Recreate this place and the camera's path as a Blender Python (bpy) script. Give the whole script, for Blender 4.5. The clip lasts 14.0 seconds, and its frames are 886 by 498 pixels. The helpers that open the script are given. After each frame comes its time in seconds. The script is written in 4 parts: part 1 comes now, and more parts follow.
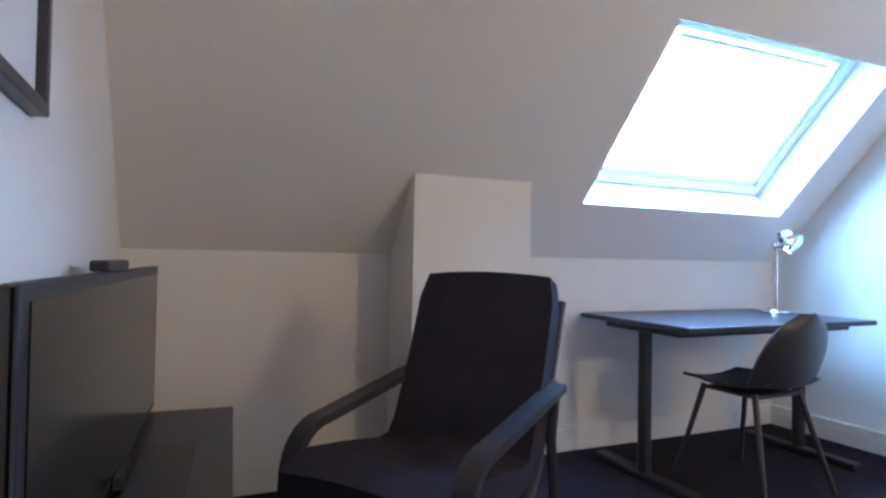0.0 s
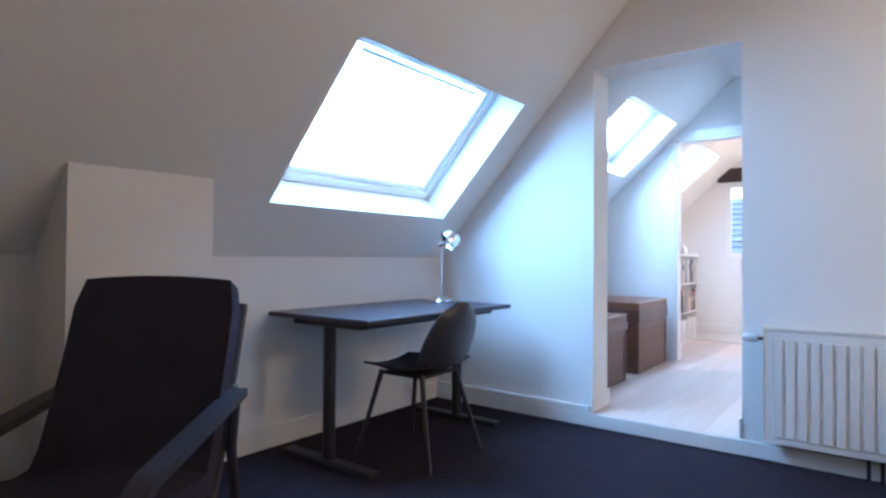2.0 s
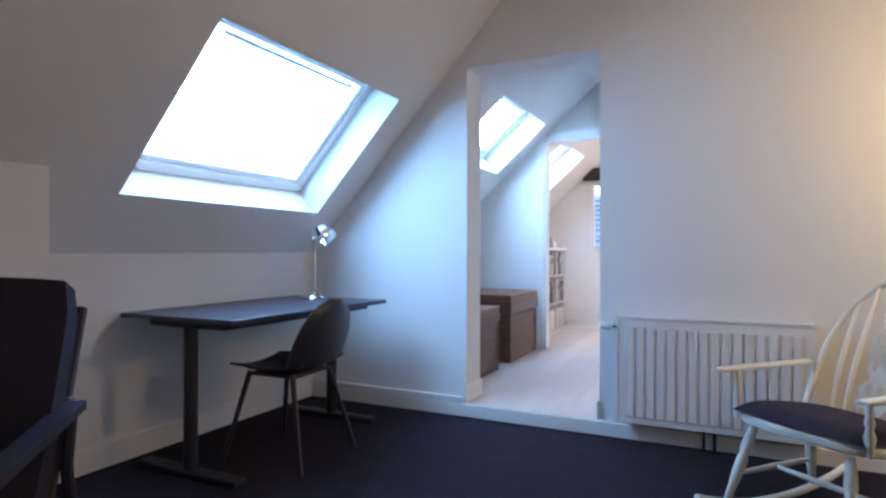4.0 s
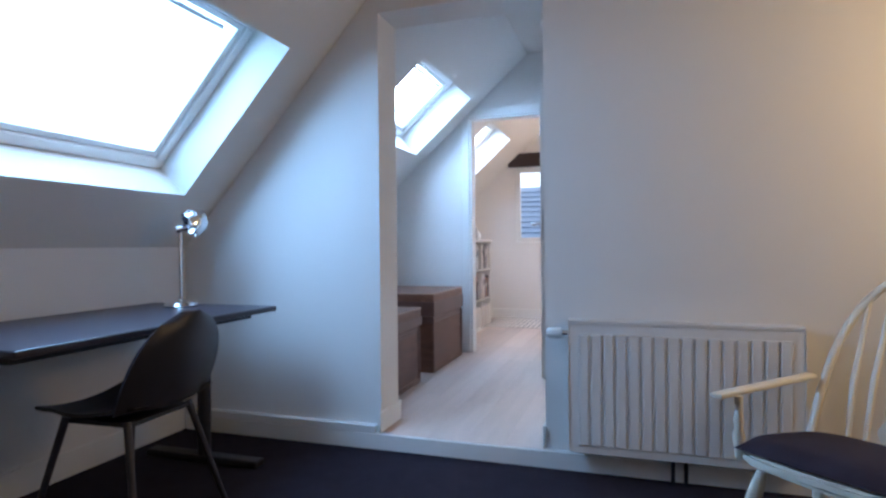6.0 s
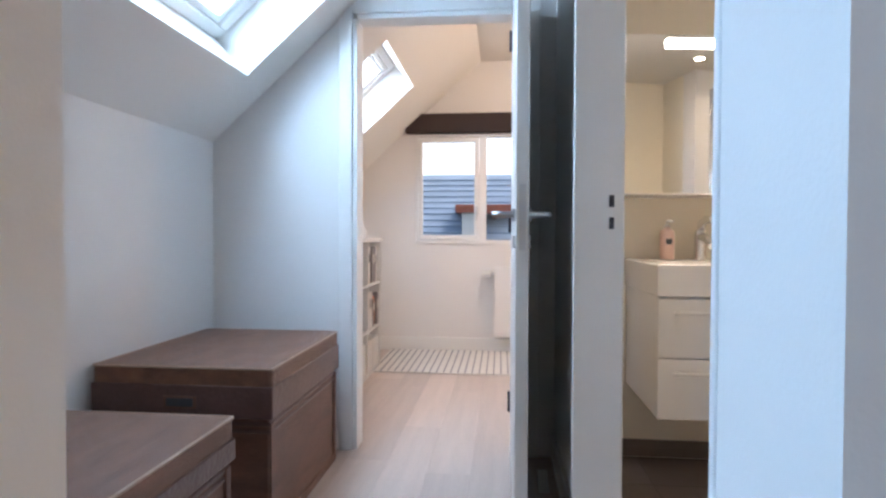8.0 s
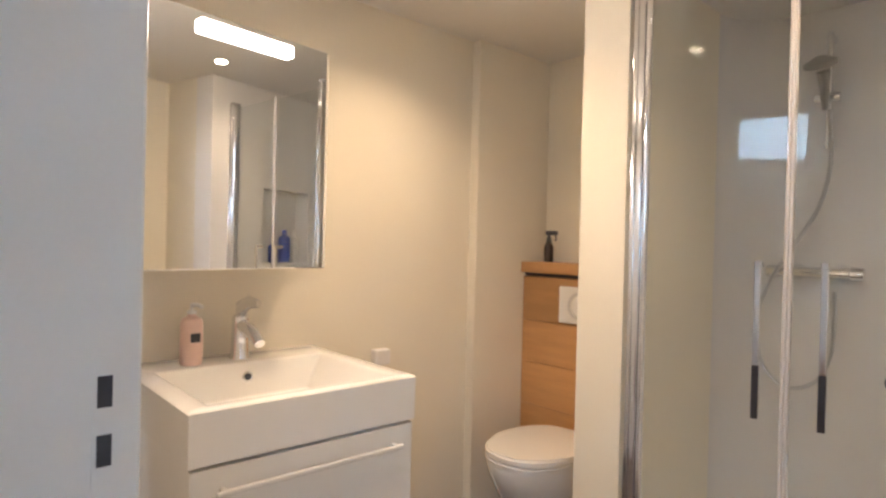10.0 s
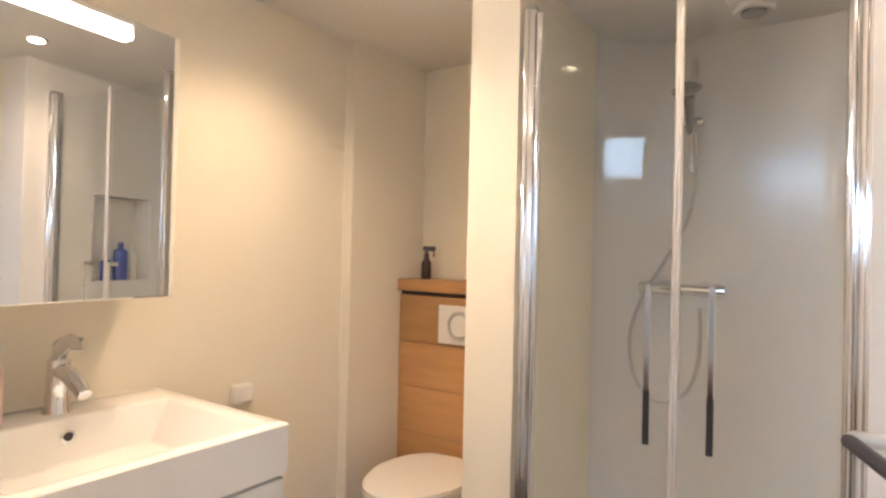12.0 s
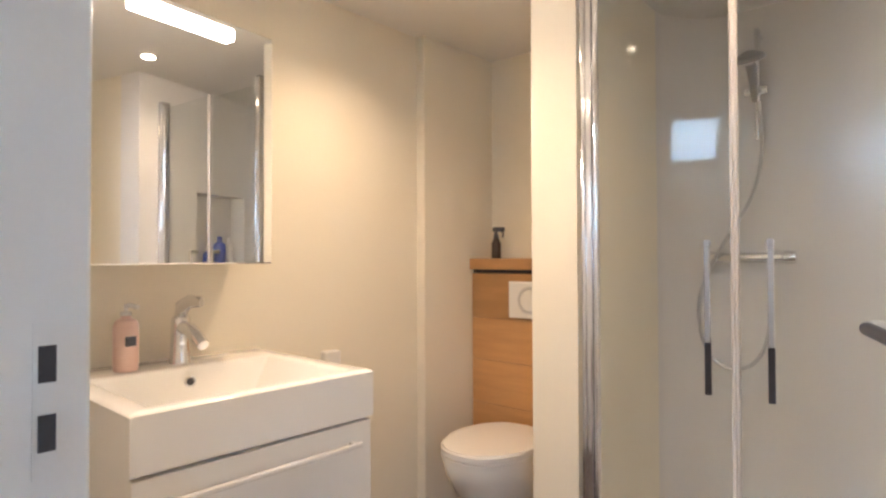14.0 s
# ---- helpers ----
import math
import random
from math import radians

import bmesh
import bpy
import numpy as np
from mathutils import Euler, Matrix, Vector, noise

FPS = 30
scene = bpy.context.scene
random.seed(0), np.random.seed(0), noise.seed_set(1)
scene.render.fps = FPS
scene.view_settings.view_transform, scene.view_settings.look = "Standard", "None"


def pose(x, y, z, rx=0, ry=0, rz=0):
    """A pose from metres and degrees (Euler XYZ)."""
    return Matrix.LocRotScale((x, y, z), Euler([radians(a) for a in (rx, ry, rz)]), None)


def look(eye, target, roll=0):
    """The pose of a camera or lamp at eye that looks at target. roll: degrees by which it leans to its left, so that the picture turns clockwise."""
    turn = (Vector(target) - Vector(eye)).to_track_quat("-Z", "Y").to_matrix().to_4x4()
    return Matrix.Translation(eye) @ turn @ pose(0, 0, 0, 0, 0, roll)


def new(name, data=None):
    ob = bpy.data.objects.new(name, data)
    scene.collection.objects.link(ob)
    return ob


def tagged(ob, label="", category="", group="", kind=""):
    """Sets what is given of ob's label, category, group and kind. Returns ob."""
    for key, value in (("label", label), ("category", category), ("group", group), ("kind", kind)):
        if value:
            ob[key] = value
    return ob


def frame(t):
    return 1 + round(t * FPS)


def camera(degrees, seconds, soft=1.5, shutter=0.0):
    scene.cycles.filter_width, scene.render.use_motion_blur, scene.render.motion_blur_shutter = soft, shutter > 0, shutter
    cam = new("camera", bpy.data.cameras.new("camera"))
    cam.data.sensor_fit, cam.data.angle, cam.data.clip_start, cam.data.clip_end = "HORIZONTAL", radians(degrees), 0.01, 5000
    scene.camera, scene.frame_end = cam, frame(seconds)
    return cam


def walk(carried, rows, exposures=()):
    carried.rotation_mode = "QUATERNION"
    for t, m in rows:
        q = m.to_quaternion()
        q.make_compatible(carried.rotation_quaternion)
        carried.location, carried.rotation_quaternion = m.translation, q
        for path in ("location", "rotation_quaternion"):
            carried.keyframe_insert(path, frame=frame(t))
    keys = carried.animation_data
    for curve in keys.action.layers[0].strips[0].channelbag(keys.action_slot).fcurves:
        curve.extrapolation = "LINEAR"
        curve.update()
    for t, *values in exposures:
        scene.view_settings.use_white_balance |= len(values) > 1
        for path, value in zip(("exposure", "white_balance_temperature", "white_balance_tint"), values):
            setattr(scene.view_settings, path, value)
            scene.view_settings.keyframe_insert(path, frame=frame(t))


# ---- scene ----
cam = camera(74.5, 14.0, soft=2.5)
PATH = [
    (0, (0.143, 0.391, 0.969), (0.938, 2.226, 1.007), 1.0),
    (0.5, (0.144, 0.38, 0.977), (1.263, 2.037, 1.016), 0.8),
    (1, (0.154, 0.367, 0.977), (1.488, 1.857, 1.02), 0.6),
    (1.5, (0.162, 0.35, 0.999), (1.629, 1.709, 1.026), 0.5),
    (2, (0.156, 0.34, 0.995), (1.746, 1.552, 1.023), 0.4),
    (2.5, (0.149, 0.32, 0.992), (1.817, 1.423, 1.019), 0.3),
    (3, (0.164, 0.313, 0.997), (1.894, 1.317, 1.018), 0.2),
    (3.5, (0.178, 0.307, 1.004), (1.95, 1.235, 1.018), 0.2),
    (6, (0.854, 0.563, 0.99), (2.757, 1.179, 0.977), -0.5),
    (6.5, (1.312, 0.774, 1.035), (3.251, 1.263, 1.012), -0.4),
    (7, (1.877, 0.959, 1.037), (3.842, 1.329, 1.003), -0.1),
    (7.5, (2.458, 1.105, 1.051), (4.434, 1.412, 1.015), -0.0),
    (8, (3.009, 1.189, 1.059), (4.999, 1.387, 1.018), 0.2),
    (8.5, (3.405, 1.193, 1.095), (5.404, 1.151, 1.056), 0.5),
    (9, (3.677, 1.148, 1.211), (5.583, 0.544, 1.173), 0.7),
    (11.5, (4.152, 0.937, 1.359), (5.309, -0.694, 1.363), 1.5),
    (12, (4.167, 0.938, 1.365), (5.3, -0.71, 1.384), 1.3),
    (12.5, (4.165, 0.931, 1.359), (5.294, -0.719, 1.392), 1.0),
    (13, (4.144, 0.943, 1.336), (5.266, -0.711, 1.376), 0.9),
    (13.5, (4.097, 0.984, 1.295), (5.274, -0.632, 1.332), 0.4),
    (14, (4.066, 1.035, 1.255), (5.4, -0.455, 1.288), -0.2),
]
walk(cam, [(t, look(eye, target, roll)) for t, eye, target, roll in PATH],
     exposures=[(0, 1.45, 4900, 14), (1.0, 1.15, 4900, 14), (2.0, 0.92, 4980, 15), (3.5, 0.62, 5100, 16), (6.0, 0.1, 5350, 17), (6.5, 0.05, 5500, 17), (7.5, 0.22, 5800, 17), (8.0, 0.25, 6000, 17), (8.5, 0.28, 6250, 17), (9.0, 0.25, 6400, 18), (11.5, 0.54, 6500, 18), (14, 0.54, 6400, 18)])

# ---- world and lights ----
world = bpy.data.worlds.new("world")
scene.world = world
world.use_nodes = True
wn = world.node_tree.nodes
sky = wn.new("ShaderNodeTexSky")
sky.sky_type = "NISHITA"
sky.sun_disc = False
sky.sun_elevation = radians(38)
sky.sun_rotation = radians(200)
sky.air_density = 1.0
sky.dust_density = 2.5
world.node_tree.links.new(sky.outputs[0], wn["Background"].inputs[0])
wn["Background"].inputs[1].default_value = 0.15


def lamp(name, kind, at, watts, colour, size=0.1, size_y=None, target=None):
    data = bpy.data.lights.new(name, kind)
    data.energy, data.color = watts, colour
    if kind == "AREA":
        data.size = size
        if size_y:
            data.shape, data.size_y = "RECTANGLE", size_y
    elif kind == "SUN":
        data.angle = size
    else:
        data.shadow_soft_size = size
    ob = new(name, data)
    ob.matrix_world = look(at, target) if target else Matrix.Translation(at)
    return ob


WARM = (1.0, 0.72, 0.38)
SKYC = (0.62, 0.82, 1.0)
lamp("sun", "SUN", (0, 0, 10), 1.0, (1.0, 0.95, 0.88), radians(12), target=(3.0, 6.5, 0))

# ---- materials ----


def material(name, colour, rough=0.6, metal=0.0, vary=0.06, scale=6.0, bump=0.05, fine=120.0, spec=0.5, coat=0.0, stretch=None, per_object=0.0, dark=None):
    m = bpy.data.materials.new(name)
    m.use_nodes = True
    n, l = m.node_tree.nodes, m.node_tree.links
    b = n["Principled BSDF"]
    b.inputs["Roughness"].default_value = rough
    b.inputs["Metallic"].default_value = metal
    b.inputs["Specular IOR Level"].default_value = spec
    b.inputs["Coat Weight"].default_value = coat
    co = n.new("ShaderNodeTexCoord")
    mp = n.new("ShaderNodeMapping")
    l.new(co.outputs["Object"], mp.inputs[0])
    if stretch:
        mp.inputs["Scale"].default_value = stretch
    big = n.new("ShaderNodeTexNoise")
    big.inputs["Scale"].default_value = scale
    big.inputs["Detail"].default_value = 5
    small = n.new("ShaderNodeTexNoise")
    small.inputs["Scale"].default_value = fine
    small.inputs["Detail"].default_value = 3
    l.new(mp.outputs[0], big.inputs[0])
    l.new(mp.outputs[0], small.inputs[0])
    mix = n.new("ShaderNodeMix")
    mix.data_type = "RGBA"
    lo = dark or tuple(c * (1 - vary) for c in colour)
    hi = tuple(min(1, c * (1 + vary)) for c in colour)
    mix.inputs["A"].default_value = (*lo, 1)
    mix.inputs["B"].default_value = (*hi, 1)
    add = n.new("ShaderNodeMath")
    add.operation = "ADD"
    half = n.new("ShaderNodeMath")
    half.operation = "MULTIPLY_ADD"
    half.inputs[1].default_value, half.inputs[2].default_value = 0.5, -0.25
    l.new(small.outputs[0], half.inputs[0])
    l.new(big.outputs[0], add.inputs[0])
    l.new(half.outputs[0], add.inputs[1])
    out = add.outputs[0]
    if per_object:
        info = n.new("ShaderNodeObjectInfo")
        rnd = n.new("ShaderNodeMath")
        rnd.operation = "MULTIPLY_ADD"
        rnd.inputs[1].default_value, rnd.inputs[2].default_value = per_object, -per_object / 2
        l.new(info.outputs["Random"], rnd.inputs[0])
        add2 = n.new("ShaderNodeMath")
        add2.operation = "ADD"
        l.new(out, add2.inputs[0])
        l.new(rnd.outputs[0], add2.inputs[1])
        out = add2.outputs[0]
    l.new(out, mix.inputs["Factor"])
    l.new(mix.outputs["Result"], b.inputs["Base Color"])
    if bump:
        bp = n.new("ShaderNodeBump")
        bp.inputs["Strength"].default_value = bump
        bp.inputs["Distance"].default_value = 0.01
        l.new(small.outputs[0], bp.inputs["Height"])
        l.new(bp.outputs[0], b.inputs["Normal"])
    return m


def glowing(name, colour, strength):
    m = bpy.data.materials.new(name)
    m.use_nodes = True
    b = m.node_tree.nodes["Principled BSDF"]
    b.inputs["Base Color"].default_value = (0.9, 0.9, 0.88, 1)
    b.inputs["Emission Color"].default_value = (*colour, 1)
    b.inputs["Emission Strength"].default_value = strength
    return m


def glass(name, tint=(1, 1, 1), thin=True):
    m = bpy.data.materials.new(name)
    m.use_nodes = True
    n, l = m.node_tree.nodes, m.node_tree.links
    n.remove(n["Principled BSDF"])
    tr, gl, mx, fr = (n.new("ShaderNodeBsdfTransparent"), n.new("ShaderNodeBsdfGlossy"), n.new("ShaderNodeMixShader"), n.new("ShaderNodeLayerWeight"))
    pw, ma = n.new("ShaderNodeMath"), n.new("ShaderNodeMath")
    pw.operation, ma.operation = "POWER", "MULTIPLY_ADD"
    pw.inputs[1].default_value, ma.inputs[1].default_value, ma.inputs[2].default_value = 4.0, 0.6, 0.013
    tr.inputs[0].default_value = (*tint, 1)
    gl.inputs["Roughness"].default_value = 0.01
    fr.inputs[0].default_value = 0.5
    l.new(fr.outputs["Facing"], pw.inputs[0])
    l.new(pw.outputs[0], ma.inputs[0])
    l.new(ma.outputs[0], mx.inputs[0])
    l.new(tr.outputs[0], mx.inputs[1])
    l.new(gl.outputs[0], mx.inputs[2])
    l.new(mx.outputs[0], n["Material Output"].inputs[0])
    return m


PAINT = material("wall_paint", (0.77, 0.75, 0.72), 0.85, vary=0.025, scale=1.8, bump=0.05, fine=160)
BATHPAINT = material("bath_plaster", (0.81, 0.755, 0.635), 0.8, vary=0.03, scale=2.0, bump=0.04, fine=110)
CEILP = material("ceiling_paint", (0.76, 0.74, 0.70), 0.9, vary=0.02, scale=1.5, bump=0.08, fine=140)
TRIM = material("white_trim", (0.80, 0.79, 0.76), 0.4, vary=0.03, scale=4, bump=0.02)
DOORP = material("door_lacquer", (0.72, 0.71, 0.68), 0.35, vary=0.03, scale=3, bump=0.02)
CARPET = material("dark_carpet", (0.033, 0.028, 0.041), 0.97, vary=0.3, scale=9, bump=0.9, fine=420, spec=0.1)
LAMINATE = material("laminate", (0.52, 0.425, 0.365), 0.38, vary=0.16, scale=3.0, bump=0.03, fine=26, stretch=(0.6, 7, 7), per_object=0.7)
BACKING = material("plank_joint", (0.30, 0.24, 0.20), 0.8)
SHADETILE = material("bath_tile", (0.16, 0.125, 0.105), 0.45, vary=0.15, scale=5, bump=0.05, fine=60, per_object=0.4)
GROUT = material("grout", (0.12, 0.10, 0.09), 0.9)
BLACKW = material("black_wood", (0.034, 0.032, 0.046), 0.35, vary=0.25, scale=4, bump=0.05, fine=60, stretch=(1, 8, 8))
BLACKC = material("black_cloth", (0.046, 0.042, 0.066), 0.95, vary=0.3, scale=8, bump=0.7, fine=500, spec=0.15)
BLACKP = material("black_plastic", (0.026, 0.025, 0.034), 0.4, vary=0.1)
SCREEN = material("tv_screen", (0.012, 0.012, 0.014), 0.18, vary=0.05, bump=0.0)
BLACKM = material("black_metal", (0.03, 0.03, 0.040), 0.45, 0.3, vary=0.12)
CHROME = material("chrome", (0.82, 0.83, 0.85), 0.10, 1.0, vary=0.03, bump=0.0)
STEEL = material("brushed_steel", (0.62, 0.62, 0.62), 0.32, 1.0, vary=0.08, bump=0.02)
CERAMIC = material("white_ceramic", (0.84, 0.83, 0.80), 0.10, vary=0.01, bump=0.0, coat=0.3)
LACQUER = material("white_lacquer", (0.78, 0.77, 0.74), 0.22, vary=0.02, bump=0.0)
ENAMEL = material("radiator_enamel", (0.78, 0.77, 0.75), 0.35, vary=0.02, bump=0.01)
CREAM = material("cream_chair_paint", (0.78, 0.74, 0.62), 0.45, vary=0.05, scale=12, bump=0.05)
OAK = material("oak_panel", (0.50, 0.27, 0.11), 0.42, vary=0.22, scale=4, bump=0.06, fine=40, stretch=(1.0, 8, 9), per_object=0.9)
LEATHER = material("trunk_leather", (0.165, 0.078, 0.048), 0.45, vary=0.4, scale=5, bump=0.35, fine=60, dark=(0.055, 0.024, 0.017), stretch=(1.0, 1.0, 5.0))
LEATHERW = material("trunk_weave", (0.22, 0.105, 0.060), 0.36, vary=0.4, scale=5, bump=0.5, fine=85, dark=(0.065, 0.029, 0.020), stretch=(1.2, 4.5, 4.5))
# pale tan for worn lid edges, with their highlight painted in
EDGELINE = material("worn_edge_highlight", (0.42, 0.29, 0.21), 0.5, vary=0.3, scale=20)
BAND = material("polished_leather", (0.12, 0.065, 0.055), 0.3, vary=0.35, scale=9, bump=0.25, fine=70)
MIRROR = material("mirror_silver", (0.90, 0.91, 0.90), 0.015, 1.0, vary=0.0, bump=0.0)
GLASS = glass("clear_glass", (0.97, 0.985, 0.98))
VALANCE = material("dark_brown_valance", (0.030, 0.016, 0.014), 0.7, vary=0.2, scale=12)
PAPER = material("print_paper", (0.72, 0.71, 0.70), 0.6, vary=0.02)
INK = material("print_ink", (0.05, 0.05, 0.06), 0.7)
RUGW = material("rug_white", (0.70, 0.67, 0.62), 0.95, vary=0.08, scale=30, bump=0.5, fine=300)
RUGB = material("rug_stripe", (0.30, 0.29, 0.30), 0.95, vary=0.15, scale=30, bump=0.5, fine=300)
SEAL = material("door_seal", (0.62, 0.60, 0.59), 0.25, vary=0.04, bump=0.0)
SHOWERW = material("shower_wall", (0.82, 0.80, 0.78), 0.2, vary=0.02, bump=0.0)
BARLIGHT = glowing("mirror_lamp_glow", (1.0, 0.93, 0.78), 16.0)
SPOTGLOW = glowing("spot_glow", (1.0, 0.85, 0.6), 25.0)
PINK = material("soap_pink", (0.74, 0.53, 0.46), 0.35)
BLUEB = material("bottle_blue", (0.05, 0.10, 0.45), 0.3)
GREYM = material("grey_plastic", (0.35, 0.34, 0.33), 0.4)
BROWNB = material("bottle_brown", (0.045, 0.030, 0.022), 0.25)
RED = material("book_red", (0.42, 0.06, 0.04), 0.6, per_object=0.5)
ORANGE = material("book_orange", (0.55, 0.20, 0.06), 0.6)
BOOKG = material("binder_grey", (0.22, 0.21, 0.22), 0.6, vary=0.2)
BOOKW = material("book_white", (0.62, 0.60, 0.57), 0.6)
ROOFT = material("roof_tile_slate", (0.33, 0.41, 0.50), 0.28, vary=0.3, scale=2, bump=0.2, fine=20, per_object=0.7)
BRICK = material("neighbour_brick", (0.33, 0.11, 0.07), 0.85, vary=0.25, scale=6)
GRASS = material("garden_green", (0.06, 0.09, 0.035), 0.95, vary=0.4, scale=0.6)
LEAF = material("leaf_green", (0.10, 0.13, 0.06), 0.8, vary=0.4, scale=1.5)
BARK = material("bark", (0.10, 0.07, 0.05), 0.9)

# ---- mesh helpers ----


def quad(bm, pts):
    return bm.faces.new([bm.verts.new(p) for p in pts])


def box(bm, x0, x1, y0, y1, z0, z1, bevel=0.0, seg=2):
    v = [bm.verts.new((x, y, z)) for x in (x0, x1) for y in (y0, y1) for z in (z0, z1)]
    fs = [bm.faces.new([v[i] for i in f]) for f in ((0, 1, 3, 2), (4, 6, 7, 5), (0, 4, 5, 1), (2, 3, 7, 6), (0, 2, 6, 4), (1, 5, 7, 3))]
    if bevel:
        es = {e for f in fs for e in f.edges}
        bmesh.ops.bevel(bm, geom=list(es), offset=bevel, segments=seg, affect="EDGES", profile=0.5)
    return bm


def prism(bm, poly, axis, a, b):
    """A polygon of two coordinates, pushed from a to b along an axis."""
    def at(p, s):
        return {"x": (s, p[0], p[1]), "y": (p[0], s, p[1]), "z": (p[0], p[1], s)}[axis]
    v0 = [bm.verts.new(at(p, a)) for p in poly]
    v1 = [bm.verts.new(at(p, b)) for p in poly]
    bm.faces.new(v0)
    bm.faces.new(v1[::-1])
    for i in range(len(poly)):
        k = (i + 1) % len(poly)
        bm.faces.new((v0[i], v1[i], v1[k], v0[k]))
    return bm


def tube(bm, pts, radii, sides=10, flat=1.0):
    """A round bar along points; radii one or one a point."""
    pts = [Vector(p) for p in pts]
    if not isinstance(radii, (list, tuple)):
        radii = [radii] * len(pts)
    rings = []
    up = None
    for i, p in enumerate(pts):
        d = (pts[min(i + 1, len(pts) - 1)] - pts[max(i - 1, 0)]).normalized()
        ref = Vector((0, 0, 1)) if abs(d.z) < 0.9 else Vector((0, 1, 0))
        a = d.cross(ref).normalized() if up is None else (up - d * up.dot(d)).normalized()
        up = a
        c = d.cross(a)
        rings.append([bm.verts.new(p + (a * math.cos(k) + c * math.sin(k) * flat) * radii[i]) for k in [2 * math.pi * j / sides for j in range(sides)]])
    for r, q in zip(rings, rings[1:]):
        for j in range(sides):
            bm.faces.new((r[j], r[(j + 1) % sides], q[(j + 1) % sides], q[j]))
    bm.faces.new(rings[0][::-1])
    bm.faces.new(rings[-1])
    return bm


def lathe(bm, profile, at=(0, 0, 0), sides=20, m=None):
    """A turned shape from (radius, height) pairs round the z axis."""
    rings = []
    for r, z in profile:
        rings.append([bm.verts.new((at[0] + max(r, 1e-4) * math.cos(2 * math.pi * j / sides), at[1] + max(r, 1e-4) * math.sin(2 * math.pi * j / sides), at[2] + z)) for j in range(sides)])
    for r, q in zip(rings, rings[1:]):
        for j in range(sides):
            bm.faces.new((r[j], r[(j + 1) % sides], q[(j + 1) % sides], q[j]))
    bm.faces.new(rings[0][::-1])
    bm.faces.new(rings[-1])
    if m:
        bmesh.ops.transform(bm, matrix=m, verts=[v for r in rings for v in r])
    return bm


def sheet(bm, rows, thick=0.0):
    """A surface through rows of points, given a thickness."""
    g = [[Vector(p) for p in r] for r in rows]
    nr, nc = len(g), len(g[0])

    def normal(i, j):
        a = g[min(i + 1, nr - 1)][j] - g[max(i - 1, 0)][j]
        b = g[i][min(j + 1, nc - 1)] - g[i][max(j - 1, 0)]
        return a.cross(b).normalized()
    sides = [[[bm.verts.new(g[i][j] + (normal(i, j) * h if h else Vector())) for j in range(nc)] for i in range(nr)] for h in ((0.0, -thick) if thick else (0.0,))]
    for v in sides:
        for i in range(nr - 1):
            for j in range(nc - 1):
                bm.faces.new((v[i][j], v[i][j + 1], v[i + 1][j + 1], v[i + 1][j]))
    if thick:
        rim = [(0, j) for j in range(nc)] + [(i, nc - 1) for i in range(1, nr)] + [(nr - 1, j) for j in range(nc - 2, -1, -1)] + [(i, 0) for i in range(nr - 2, 0, -1)]
        for (a, b), (c, d) in zip(rim, rim[1:] + rim[:1]):
            bm.faces.new((sides[0][a][b], sides[0][c][d], sides[1][c][d], sides[1][a][b]))
    return bm


def finish(bm, smooth):
    bmesh.ops.recalc_face_normals(bm, faces=bm.faces)
    for f in bm.faces:
        f.smooth = smooth


def part(name, bm, mat, parent=None, label="", smooth=False):
    finish(bm, smooth)
    me = bpy.data.meshes.new(name)
    bm.to_mesh(me)
    bm.free()
    me.materials.append(mat)
    if smooth:
        me.set_sharp_from_angle(angle=radians(40))
    ob = new(name, me)
    if parent:
        ob.parent = parent
    if label:
        ob["label"] = label
    return ob


def B(*a, **k):
    return box(bmesh.new(), *a, **k)


def empty(name, m, label, category, group=""):
    ob = new(name)
    ob.empty_display_size = 0.1
    ob.matrix_world = m
    return tagged(ob, label, category, group)


def structure(name, bm, mat, label, category):
    return tagged(part(name, bm, mat), label, category, "", "structure")


# ---- the plan ----
H = 0.08          # hall floor above the study's carpet
XL, XP, XP2 = -0.10, 3.47, 3.69
YK = 2.90         # study's knee wall
XD, XD2 = 5.62, 5.72
YH = 2.53         # hall's knee wall
YR, YR2 = 0.95, 0.85
XW = 8.00         # bedroom's window wall
CEIL_A, CEIL_H = 2.62, 2.55


def roof_a(y):
    return 2.18 - 1.09 * (y - 1.81)


def roof_h(y):
    return 2.16 - 0.905 * (y - 1.80)


def y_of_a(z):
    return 1.81 + (2.18 - z) / 1.09


def y_of_h(z):
    return 1.80 + (2.16 - z) / 0.905


YCA, YCH = y_of_a(CEIL_A), y_of_h(CEIL_H)

# ---- study shell ----
structure("floor", B(XL - 0.15, XP + 0.01, -2.75, YK + 0.15, -0.12, 0.0), CARPET, "dark blue-black cut pile carpet in the attic study", "floor")
structure("wall_west", prism(bmesh.new(), [(-2.75, 0), (YK + 0.15, 0), (YK + 0.15, roof_a(YK + 0.15) + 0.1), (YCA, CEIL_A + 0.1), (-2.75, CEIL_A + 0.1)], "x", XL - 0.15, XL), PAINT, "white painted gable wall of the study", "wall")
structure("wall_south", B(XL, XP, -2.75, -2.60, 0, CEIL_A + 0.05), PAINT, "white painted rear wall of the study", "wall")
structure("wall_knee_study", B(XL, XP, YK, YK + 0.15, 0, roof_a(YK)), PAINT, "low white knee wall under the sloping roof", "wall")
bm = bmesh.new()
prism(bm, [(1.735, 0), (YK, 0), (YK, roof_a(YK) + 0.1), (1.735, roof_a(1.735) + 0.1)], "x", XP, XP2)
prism(bm, [(0.933, 2.125), (1.735, 2.125), (1.735, roof_a(1.735) + 0.1), (YCA, CEIL_A + 0.1), (0.933, CEIL_A + 0.1)], "x", XP, XP2)
